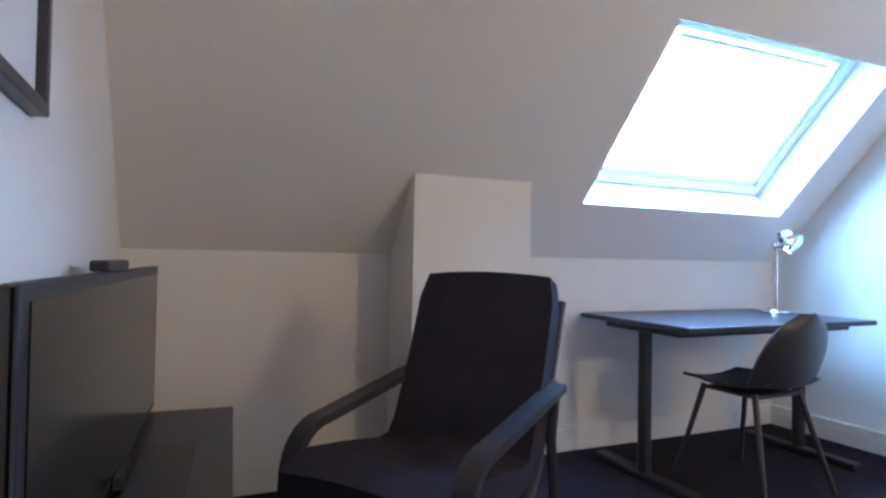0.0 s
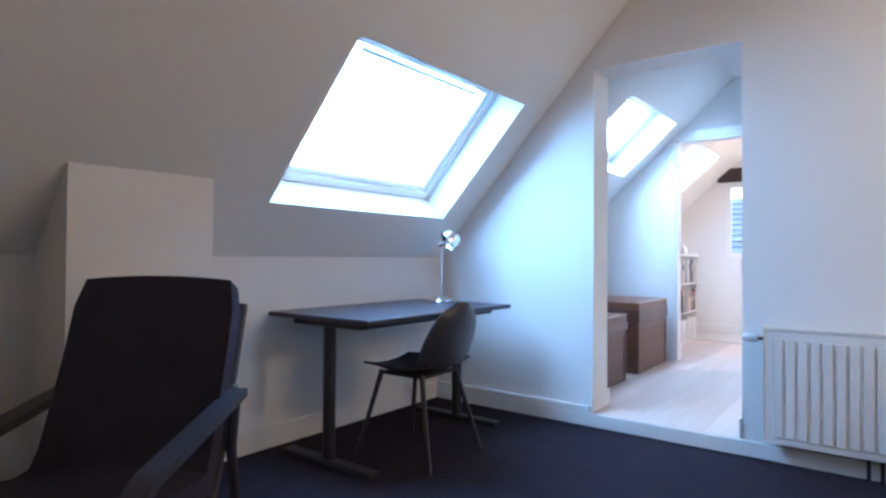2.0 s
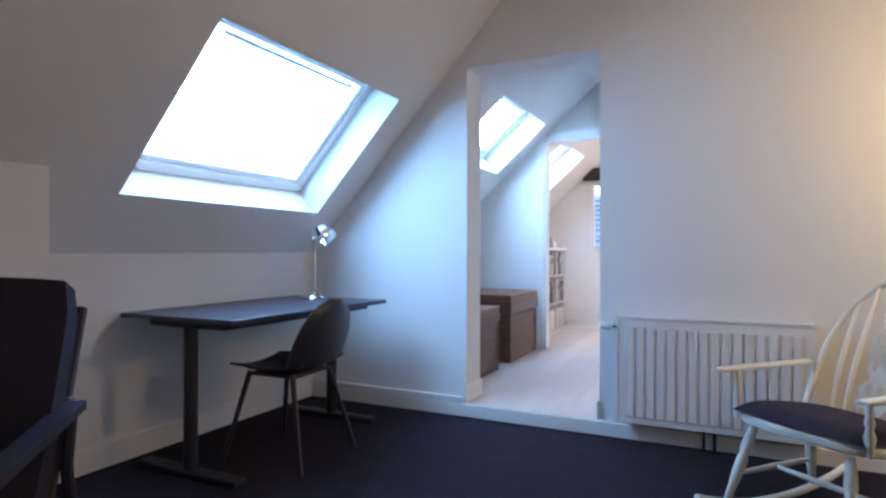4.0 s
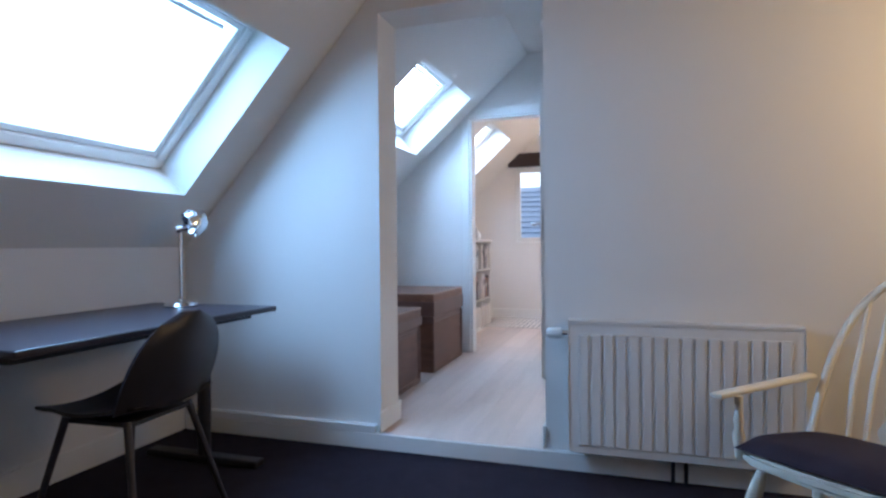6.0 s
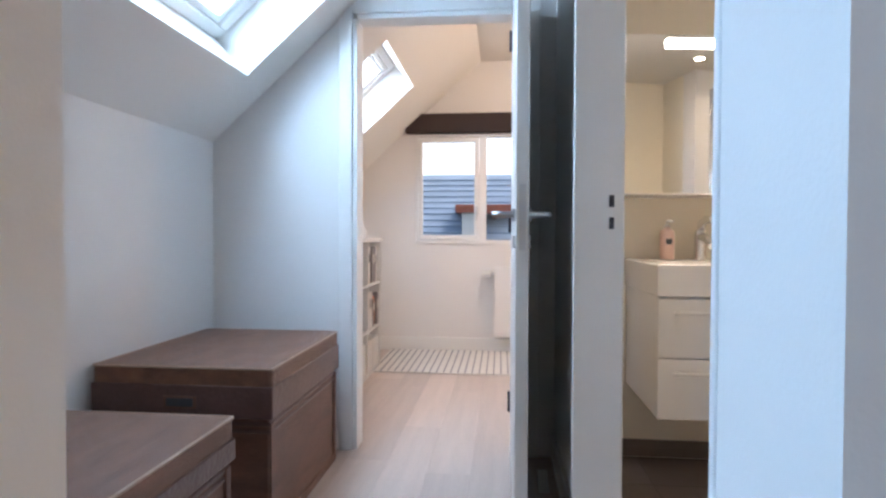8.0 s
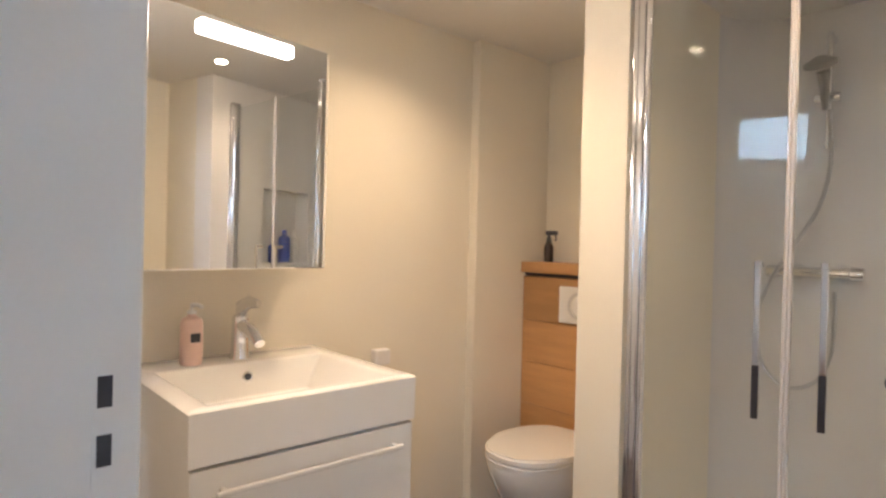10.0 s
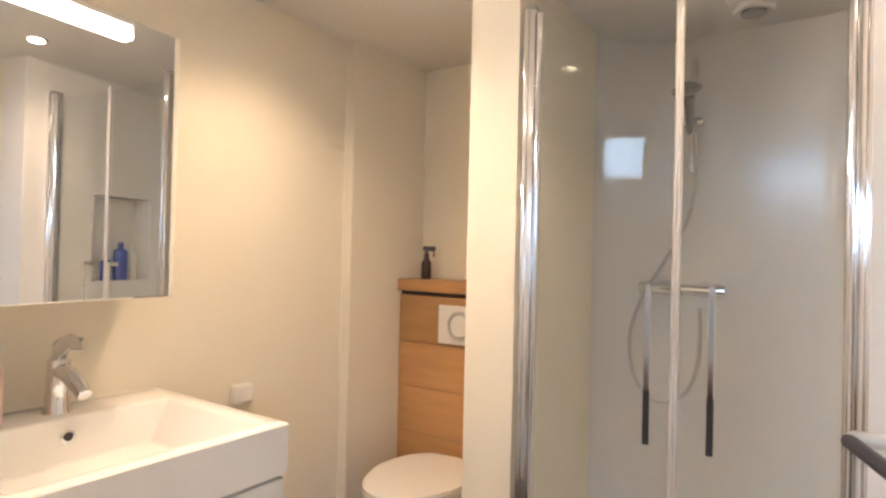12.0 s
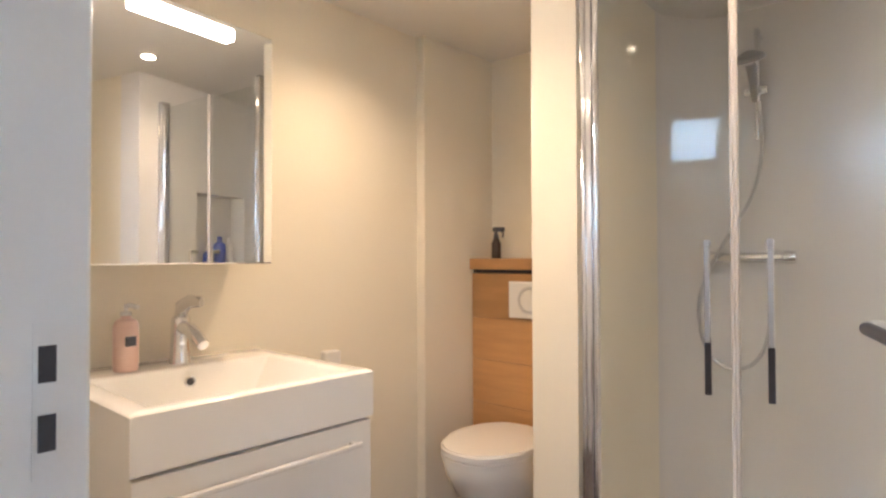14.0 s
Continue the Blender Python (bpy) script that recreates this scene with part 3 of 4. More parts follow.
part("slider", tube(bmesh.new(), [(-0.035, 0.055, 0.565), (0.035, 0.055, 0.565)], 0.016, 12), CHROME, rail, "", True)
bm = tube(bmesh.new(), [(0, 0.085, 0.52), (0, 0.10, 0.60), (0, 0.12, 0.635)], [0.010, 0.015, 0.018], 12)
lathe(bm, [(0.012, 0.03), (0.046, 0.012), (0.048, 0.0), (0.043, -0.004)], sides=20, m=pose(0, 0.14, 0.65, -28))
part("hand_shower", bm, GREYM, rail, "grey-chrome shower head", True)
hose = [(-0.012, 0.52), (-0.02, 0.35), (0.01, 0.21), (0.08, 0.085), (0.145, -0.03), (0.186, -0.16), (0.174, -0.29), (0.128, -0.365), (0.062, -0.38), (-0.004, -0.335), (-0.04, -0.215), (-0.038, -0.02)]
pts = []
for k in range(len(hose) - 1):
    p0, p1, p2, p3 = (Vector(hose[max(0, min(len(hose) - 1, k + q))]) for q in (-1, 0, 1, 2))
    for q in range(4):
        t = q / 4
        v = 0.5 * ((2 * p1) + (p2 - p0) * t + (2 * p0 - 5 * p1 + 4 * p2 - p3) * t * t + (3 * p1 - p0 - 3 * p2 + p3) * t ** 3)
        pts.append((v.x, 0.085, v.y))
part("hose", tube(bmesh.new(), pts, 0.0065, 8), STEEL, rail, "flexible metal hose", True)
vent = empty("ceiling_vent", Matrix.Translation((4.42, -1.20, CB)), "round white extractor valve in the ceiling", "vent")
part("plate", B(-0.075, 0.075, -0.075, 0.075, -0.006, -0.0005, 0.002, 1), TRIM, vent, "square white backplate")
part("ring", lathe(bmesh.new(), [(0.04, -0.0065), (0.062, -0.004), (0.064, -0.020), (0.054, -0.028), (0.042, -0.022)]), TRIM, vent, "", True)
part("disc", lathe(bmesh.new(), [(0.038, -0.024), (0.04, -0.034), (0.024, -0.038)]), GREYM, vent, "", True)


def bottle(name, m, r, h, mat, capmat, label, pump=False):
    b = empty(name, m, label, "bottle")
    part("body", lathe(bmesh.new(), [(r * 0.9, 0), (r, 0.006), (r, h * 0.72), (r * 0.85, h * 0.80), (r * 0.38, h * 0.85), (r * 0.38, h * 0.88)]), mat, b, "", True)
    if pump:
        bm = lathe(bmesh.new(), [(r * 0.42, h * 0.88), (r * 0.42, h * 0.94), (r * 0.15, h * 0.945), (r * 0.15, h * 1.03)])
        tube(bm, [(0, 0, h * 1.03), (-r * 0.5, 0, h * 1.05), (-r * 1.4, 0, h * 1.02)], r * 0.2, 8)
        part("pump", bm, capmat, b, "", True)
    else:
        part("cap", lathe(bmesh.new(), [(r * 0.42, h * 0.88), (r * 0.42, h), (r * 0.36, h * 1.01)]), capmat, b, "", True)
    return b


bottle("shampoo_bottle", pose(4.06, -1.14, NZ0), 0.036, 0.20, BLUEB, BLUEB, "blue shampoo bottle standing in the shower niche")
bottle("shower_gel", pose(4.06, -1.05, NZ0), 0.028, 0.13, BLUEB, LACQUER, "small blue shower gel bottle in the niche")
bottle("conditioner_bottle", pose(4.06, -1.215, NZ0), 0.024, 0.19, LACQUER, LACQUER, "white conditioner bottle standing in the shower niche")

# vanity with basin
VX, VY0, VY1 = 5.245, 0.005, 0.605
van = empty("vanity_unit", Matrix.Identity(4), "white wall-hung vanity unit with two handled drawers", "vanity")
part("carcass", B(VX + 0.02, XV - 0.001, VY0 + 0.004, VY1 - 0.004, 0.380, 0.838), LACQUER, van)
for z0, z1 in ((0.380, 0.606), (0.611, 0.832)):
    dr = part("drawer", B(VX, VX + 0.019, VY0 + 0.002, VY1 - 0.002, z0, z1, 0.002, 1), LACQUER, van)
    bm = bmesh.new()
    box(bm, VX - 0.028, VX - 0.018, VY0 + 0.05, VY1 - 0.05, z1 - 0.058, z1 - 0.044, 0.004)
    for y in (VY0 + 0.07, VY1 - 0.07):
        box(bm, VX - 0.019, VX, y - 0.006, y + 0.006, z1 - 0.057, z1 - 0.045, 0.002)
    part("handle", bm, LACQUER, dr, "long white bar handle")
basin = empty("washbasin", Matrix.Identity(4), "rectangular white ceramic washbasin on the vanity", "washbasin")
bm = bmesh.new()
zt, zb = 0.962, 0.842
ox = (VX - 0.004, XV - 0.001, VY0 - 0.003, VY1 + 0.003)
ix = (VX + 0.035, XV - 0.155, VY0 + 0.05, VY1 - 0.05)
jx = (VX + 0.085, XV - 0.180, VY0 + 0.11, VY1 - 0.11)


def ring(r, z):
    return [bm.verts.new(p) for p in ((r[0], r[2], z), (r[1], r[2], z), (r[1], r[3], z), (r[0], r[3], z))]


r0, r1, r2, r3 = ring(ox, zb), ring(ox, zt), ring(ix, zt), ring(jx, zb + 0.02)
for a, b in ((r0, r1), (r1, r2), (r2, r3)):
    for k in range(4):
        bm.faces.new((a[k], a[(k + 1) % 4], b[(k + 1) % 4], b[k]))
bm.faces.new(r3)
bm.faces.new(r0[::-1])
bmesh.ops.recalc_face_normals(bm, faces=bm.faces)
bmesh.ops.bevel(bm, geom=[e for e in bm.edges if min(v.co.z for v in e.verts) > zb + 0.005], offset=0.008, segments=3, affect="EDGES", profile=0.5)
part("bowl", bm, CERAMIC, basin, "", True)
bm = lathe(bmesh.new(), [(0.008, 0.001), (0.016, 0.001), (0.017, 0.004), (0.010, 0.005)], sides=16, m=pose(XV - 0.166, 0.305, 0.92, 0, -78))
part("overflow", bm, CHROME, basin, "chrome overflow ring", True)
part("overflow_hole", lathe(bmesh.new(), [(0.0105, 0.0052), (0.0105, 0.0058)], sides=16, m=pose(XV - 0.166, 0.305, 0.92, 0, -78)), INK, basin, "dark overflow opening", True)
tap = empty("basin_tap", pose(XV - 0.085, 0.295, zt) @ Matrix.Diagonal((1.18, 1.18, 1.18, 1)), "chrome single-lever basin tap", "tap")
part("body", tube(bmesh.new(), [(0, 0, 0.0), (0, 0, 0.008), (0, 0, 0.05), (-0.004, 0, 0.105), (-0.004, 0, 0.112)], [0.027, 0.024, 0.022, 0.022, 0.018], 18), CHROME, tap, "", True)
part("spout", tube(bmesh.new(), [(-0.004, 0, 0.088), (-0.05, 0, 0.082), (-0.10, 0, 0.064), (-0.118, 0, 0.052)], [0.017, 0.017, 0.015, 0.013], 14), CHROME, tap, "", True)
part("lever", tube(bmesh.new(), [(-0.004, 0, 0.112), (-0.004, 0, 0.130), (-0.05, 0, 0.150), (-0.11, 0, 0.150)], [0.022, 0.022, 0.016, 0.011], 14, 0.6), CHROME, tap, "", True)
bottle("soap_bottle", pose(XV - 0.10, 0.445, zt, 0, 0, 20), 0.031, 0.165, PINK, LACQUER, "pink pump soap bottle standing on the basin", True)
part("label", B(5.684, 5.687, 0.432, 0.458, 1.03, 1.055), INK).name = "soap_label"
soap_label = bpy.data.objects["soap_label"]
soap_label.parent = bpy.data.objects["soap_bottle"]
soap_label.matrix_parent_inverse = bpy.data.objects["soap_bottle"].matrix_basis.inverted()
sw = empty("wall_socket", pose(XV, -0.285, 0.895), "cream double wall socket beside the basin", "socket")
part("cover", B(-0.035, -0.001, -0.035, 0.035, -0.035, 0.025, 0.006), TRIM, sw)

# mirror cabinet
mc = empty("mirror_cabinet", Matrix.Identity(4), "wall-hung mirror cabinet with a light bar", "mirror cabinet")
MX, MY0, MY1, MZ0, MZ1 = 5.585, 0.092, 0.690, 1.243, 1.905
part("body", B(MX + 0.022, XV - 0.001, MY0 + 0.004, MY1, MZ0, MZ1 - 0.004), LACQUER, mc)
AJAR = Matrix.Translation((MX, MY0, 0)) @ pose(0, 0, 0, 0, 0, 8) @ Matrix.Translation((-MX, -MY0, 0))
mirror_door = part("mirror_door", B(MX, MX + 0.02, MY0, MY1, MZ0, MZ1, 0.003, 1), MIRROR, mc, "silvered mirror door standing slightly ajar")
mirror_door.matrix_basis = AJAR
part("light_bar", B(MX - 0.018, MX - 0.002, 0.235, 0.515, 1.850, 1.885, 0.006), BARLIGHT, mirror_door, "glowing white light bar")
# the first spot is an unseen extra, added to brighten the vanity front
for x, y, zc, watts in ((4.85, 0.35, CB, 15), (4.37, -0.42, CB, 13), (5.38, -0.22, CB, 29)):
    sp = empty("ceiling_spot", Matrix.Translation((x, y, zc)), "small round recessed ceiling spotlight, lit", "spotlight", "bathroom spotlights")
    part("ring", lathe(bmesh.new(), [(0.030, -0.001), (0.042, -0.002), (0.042, -0.006), (0.030, -0.008)]), STEEL, sp, "", True)
    part("bulb", lathe(bmesh.new(), [(0.001, -0.0085), (0.028, -0.0085), (0.028, -0.012), (0.001, -0.0135)]), SPOTGLOW, sp, "", True)
    d = lamp("spot_beam", "SPOT", (x, y, zc - 0.02), watts, (1.0, 0.745, 0.47), 0.03, target=(x + 0.0001, y, 0))
    d.data.spot_size, d.data.spot_blend = radians(135), 0.9
lamp("mirror_beam", "AREA", (MX - 0.085, 0.38, 1.868), 6, (1.0, 0.82, 0.62), 0.28, 0.03, target=(MX - 1.0, 0.25, 1.74))

# toilet
TX = 5.45
tw = empty("toilet_panelling", Matrix.Identity(4), "oak-clad cistern wall with a ledge on top", "panelling")
part("ledge", B(PX1 + 0.001, XA - 0.001, -1.234, -1.055, 1.205, 1.255, 0.003), OAK, tw, "thick oak ledge")
part("shadow_gap", B(PX1 + 0.001, XA - 0.001, -1.234, -1.085, 1.19, 1.2045), INK, tw)
zs = (HB, 0.36, 0.60, 0.795, 0.985, 1.189)
for a, b in zip(zs, zs[1:]):
    part("plank", B(PX1 + 0.001, XA - 0.001, -1.234, -1.075, a + 0.001, b - 0.001, 0.0015, 1), OAK, tw)
fp = empty("flush_plate", pose(TX, -1.074, 1.075), "white flush plate with two round buttons", "flush plate")
part("plate", B(-0.11, 0.11, 0.0, 0.012, -0.08, 0.08, 0.006), LACQUER, fp)
part("button_ring", lathe(bmesh.new(), [(0.048, 0.012), (0.060, 0.012), (0.060, 0.016), (0.05, 0.018), (0.046, 0.014)], m=pose(0, 0, 0, -90)), STEEL, fp, "", True)
part("button", lathe(bmesh.new(), [(0.001, 0.0165), (0.044, 0.0165), (0.044, 0.012)][::-1], m=pose(0, 0, 0, -90)), LACQUER, fp, "", True)
wc = empty("toilet", pose(TX, -1.075, H + 0.025), "white wall-hung toilet with closed lid", "toilet")


def egg(w, l, back=0.0, n=28):
    out = []
    for k in range(n):
        a = 2 * math.pi * k / n
        x, y = math.cos(a), math.sin(a)
        yy = l * 0.5 + l * 0.5 * y
        ww = w / 2 * (1 if y > 0 else (1 - 0.06 * y * y))
        xx = ww * math.copysign(abs(x) ** (0.9 if y > 0 else 0.45), x)
        out.append((xx, back + yy))
    return out


bm = bmesh.new()
rings = []
for z, w, l in ((0.10, 0.18, 0.25), (0.16, 0.25, 0.33), (0.25, 0.32, 0.43), (0.33, 0.355, 0.475), (0.385, 0.36, 0.495), (0.40, 0.355, 0.49)):
    rings.append([bm.verts.new((x, y, z)) for x, y in egg(w, l)])
for r, q in zip(rings, rings[1:]):
    for k in range(len(r)):
        bm.faces.new((r[k], r[(k + 1) % len(r)], q[(k + 1) % len(r)], q[k]))
bm.faces.new(rings[0][::-1])
bm.faces.new(rings[-1])
part("bowl", bm, CERAMIC, wc, "", True)
for nm, z0, z1 in (("seat", 0.403, 0.418), ("lid", 0.421, 0.445)):
    bm = bmesh.new()
    e = egg(0.365, 0.47, 0.03)
    prism(bm, e, "z", z0, z1)
    bmesh.ops.bevel(bm, geom=[q for q in bm.edges if abs(q.verts[0].co.z - q.verts[1].co.z) < 1e-5 and q.verts[0].co.z > z0 + 0.001], offset=0.008, segments=3, affect="EDGES")
    part(nm, bm, CERAMIC, wc, "", True)
sb = empty("spray_bottle", pose(5.69, -1.15, 1.255, 0, 0, 30), "small brown trigger spray bottle on the oak ledge", "bottle")
part("body", lathe(bmesh.new(), [(0.020, 0), (0.022, 0.005), (0.022, 0.07), (0.014, 0.088), (0.010, 0.095)]), BROWNB, sb, "", True)
bm = lathe(bmesh.new(), [(0.012, 0.095), (0.012, 0.112), (0.006, 0.116), (0.006, 0.128)])
box(bm, -0.04, 0.016, -0.008, 0.008, 0.124, 0.145, 0.004)
tube(bm, [(-0.028, 0, 0.124), (-0.034, 0, 0.11), (-0.030, 0, 0.098)], 0.004, 8)
part("trigger", bm, BLACKP, sb, "black trigger head", True)

# ---- study things ----


def radiator(name, m, length, z0, z1, label, ribs=True):
    """Panel radiator; local x along the wall, front towards local -y, back at y=0."""
    r = empty(name, m, label, "radiator")
    bm = bmesh.new()
    box(bm, 0, length, -0.10, -0.085, z0, z1 - 0.012, 0.004)
    part("panel", bm, ENAMEL, r)
    part("rear_panel", B(0, length, -0.035, -0.022, z0, z1 - 0.012, 0.004), ENAMEL, r)
    if ribs:
        n = int((length - 0.08) / 0.05)
        for k in range(n):
            x = 0.04 + (length - 0.08) * (k + 0.5) / n
            part("rib", B(x - 0.0205, x + 0.0205, -0.1055, -0.0995, z0 + 0.035, z1 - 0.055, 0.005, 3), ENAMEL, r)
    bm = bmesh.new()
    for a in ((0.0, length, -0.104, -0.098), (0.0, length, -0.024, -0.018)):
        box(bm, *a, z1 - 0.012, z1, 0.001, 1)
    k = 0.0
    while k < length:
        box(bm, k, k + 0.004, -0.098, -0.024, z1 - 0.008, z1 - 0.002)
        k += 0.012
    part("grille", bm, ENAMEL, r, "slotted top grille")
    for x in (-0.001, length - 0.002):
        part("side_panel", B(x, x + 0.003, -0.104, -0.02, z0 + 0.02, z1), ENAMEL, r)
    for x in (0.15, length - 0.15):
        part("bracket", B(x - 0.015, x + 0.015, -0.022, -0.0005, z0 + 0.05, z1 - 0.08), STEEL, r)
    v = part("valve", tube(bmesh.new(), [(-0.002, -0.06, z1 - 0.06), (-0.03, -0.06, z1 - 0.06)], 0.012, 12), CHROME, r, "", True)
    part("thermostat_head", tube(bmesh.new(), [(-0.03, -0.06, z1 - 0.06), (-0.04, -0.06, z1 - 0.06), (-0.085, -0.06, z1 - 0.06), (-0.095, -0.06, z1 - 0.06)], [0.020, 0.024, 0.021, 0.014], 16), LACQUER, v, "white thermostat knob", True)
    return r


rd = radiator("radiator", pose(XP, 0.822, 0, 0, 0, -90), 0.885, 0.105, 0.666, "white ribbed panel radiator on the partition wall")
for y in (0.42, 0.37):
    part("pipe", tube(bmesh.new(), [(0.835 - y, -0.06, 0.0), (0.835 - y, -0.06, 0.11)], 0.008, 10), BLACKM, rd, "", True)
radiator("radiator", pose(XW, 1.245, 0, 0, 0, -90), 0.6, 0.22, 0.81, "flat white radiator under the bedroom window", False)

# desk
desk = empty("desk", Matrix.Translation((2.615, 2.50, 0)), "black wooden desk on two column legs", "desk")
part("desktop", B(-0.615, 0.615, -0.34, 0.375, 0.687, 0.711, 0.006), BLACKW, desk)
part("apron", B(-0.56, 0.56, -0.24, 0.24, 0.655, 0.687, 0.004), BLACKM, desk)
for x in (-0.565, 0.47):
    lg = part("leg", tube(bmesh.new(), [(x, -0.04, 0.03), (x, -0.04, 0.40), (x, -0.04, 0.66)], [0.030, 0.030, 0.030], 18), BLACKM, desk, "", True)
    part("foot", B(x - 0.035, x + 0.035, -0.34, 0.27, 0.0, 0.032, 0.008), BLACKM, desk)

# desk lamp
dl = empty("desk_lamp", pose(3.10, 2.60, 0.711, 0, 0, -35), "chrome desk lamp with a round head on the desk", "desk lamp")
part("base", lathe(bmesh.new(), [(0.075, 0), (0.078, 0.006), (0.07, 0.018), (0.03, 0.026), (0.012, 0.034)], sides=24), CHROME, dl, "", True)
part("stem", tube(bmesh.new(), [(0, 0, 0.03), (0, 0, 0.36)], 0.009, 12), CHROME, dl, "", True)
part("joint", tube(bmesh.new(), [(-0.02, 0, 0.362), (0.03, 0, 0.372)], 0.018, 12), CHROME, dl, "", True)
hm = pose(0.055, 0, 0.395, 0, 62, 0)
part("head", lathe(bmesh.new(), [(0.002, 0.075), (0.035, 0.068), (0.055, 0.045), (0.066, 0.01), (0.068, -0.02), (0.064, -0.02), (0.05, 0.03), (0.02, 0.05)], sides=24, m=hm), CHROME, dl, "", True)
part("bulb", lathe(bmesh.new(), [(0.005, 0.04), (0.025, 0.02), (0.028, 0.0), (0.015, -0.014), (0.002, -0.016)], sides=16, m=hm), LACQUER, dl, "", True)


def shell_chair(m):
    """Shell chair, front towards local -y."""
    c = empty("desk_chair", m, "black moulded shell chair drawn up to the desk", "chair")
    rows = []
    for i in range(9):
        v = i / 8
        y = -0.24 + 0.42 * v
        z = 0.455 - 0.03 * math.sin(math.pi * min(1, v * 1.05)) - (0.025 * (1 - v * 4) if v < 0.25 else 0)
        half = 0.225 * (0.86 + 0.14 * math.sin(math.pi * v))
        rows.append([(half * u, y, z + 0.025 * u * u) for u in [j / 5 - 1 for j in range(11)]])
    for i in range(1, 11):
        v = i / 10
        y = 0.18 + 0.045 * math.sin(v * 1.5) + 0.055 * v
        z = 0.432 + 0.345 * v
        half = 0.235 * math.sqrt(max(0.02, 1 - max(0, (v - 0.25) / 0.76) ** 2.4))
        rows.append([(half * u, y - 0.06 * u * u * (1 - 0.4 * v), z) for u in [j / 5 - 1 for j in range(11)]])
    part("shell", sheet(bmesh.new(), rows, 0.012), BLACKP, c, "matt black moulded shell", True)
    for sx in (-1, 1):
        for sy in (-1, 1):
            part("leg", tube(bmesh.new(), [(sx * 0.15, sy * 0.13 - 0.02, 0.425), (sx * 0.235, sy * 0.235 - 0.01, 0.0)], [0.014, 0.010], 12), BLACKW, c, "", True)
    part("under_frame", B(-0.15, 0.15, -0.15, 0.12, 0.405, 0.420, 0.004), BLACKM, c)
    return c


shell_chair(pose(2.465, 2.23, 0, 0, 0, 182) @ Matrix.Diagonal((0.94, 0.97, 1, 1)))


def armchair(m):
    """Bentwood lounge chair with a padded high back, front towards local -y."""
    c = empty("armchair", m, "black cantilever lounge armchair with padded high back", "armchair")
    prof = [(-0.36, 0.375), (-0.30, 0.40), (-0.10, 0.375), (0.08, 0.345), (0.17, 0.36), (0.235, 0.43), (0.29, 0.56), (0.345, 0.70), (0.395, 0.82), (0.42, 0.895)]
    rows = []
    for i, (y, z) in enumerate(prof):
        k = 0.0 if 0 < i < len(prof) - 1 else 0.02
        rows.append([((0.25 - k) * u, y + 0.004 * math.sin(i * 2.1), z + 0.012 * (1 - u * u)) for u in [j / 6 - 1 for j in range(13)]])
    bm = sheet(bmesh.new(), rows, 0.075)
    bmesh.ops.bevel(bm, geom=[e for e in bm.edges if e.is_manifold and e.calc_face_angle(0) > 1.0], offset=0.022, segments=3, affect="EDGES")
    part("cushion", bm, BLACKC, c, "black fabric seat and back cushion", True)
    for s in (-1, 1):
        x = s * 0.272
        arm = []
        for k in range(19):
            u = k / 18
            if u < 0.62:
                w = u / 0.62
                arm.append((x, 0.32 - 0.50 * w, 0.60 - 0.07 * w))
            else:
                w = (u - 0.62) / 0.38 * math.pi / 2
                arm.append((x, -0.18 - 0.13 * math.sin(w), 0.53 - 0.13 * (1 - math.cos(w))))
        arm += [(x, -0.32, 0.30), (x, -0.31, 0.15), (x, -0.28, 0.06), (x, -0.22, 0.025), (x, 0.0, 0.018), (x, 0.42, 0.018)]
        bm = bmesh.new()
        secs = []
        for i, p in enumerate(arm):
            d = (Vector(arm[min(i + 1, len(arm) - 1)]) - Vector(arm[max(i - 1, 0)])).normalized()
            nn = Vector((0, -d.z, d.y))
            secs.append([bm.verts.new(Vector(p) + Vector((a, 0, 0)) + nn * b) for a, b in ((-0.03, -0.012), (0.03, -0.012), (0.03, 0.012), (-0.03, 0.012))])
        for r, q in zip(secs, secs[1:]):
            for j in range(4):
                bm.faces.new((r[j], r[(j + 1) % 4], q[(j + 1) % 4], q[j]))
        bm.faces.new(secs[0])
        bm.faces.new(secs[-1][::-1])
        part("arm_frame", bm, BLACKW, c, "black lacquered bentwood arm and runner", True)
        part("back_stile", tube(bmesh.new(), [(s * 0.23, 0.16, 0.26), (s * 0.23, 0.26, 0.36), (s * 0.23, 0.40, 0.68), (s * 0.23, 0.47, 0.84)], 0.016, 8), BLACKW, c, "", True)
        part("side_post", tube(bmesh.new(), [(x, 0.30, 0.59), (s * 0.26, 0.30, 0.45), (x, 0.36, 0.03)], 0.017, 8), BLACKW, c, "", True)
    for y, z in ((-0.30, 0.31), (0.16, 0.27), (0.36, 0.60)):
        part("cross_rail", B(-0.25, 0.25, y - 0.02, y + 0.02, z - 0.012, z + 0.012, 0.004), BLACKW, c)
    return c


armchair(pose(0.765, 1.885, 0, 0, 0, -55) @ Matrix.Diagonal((0.94, 0.90, 1, 1)))


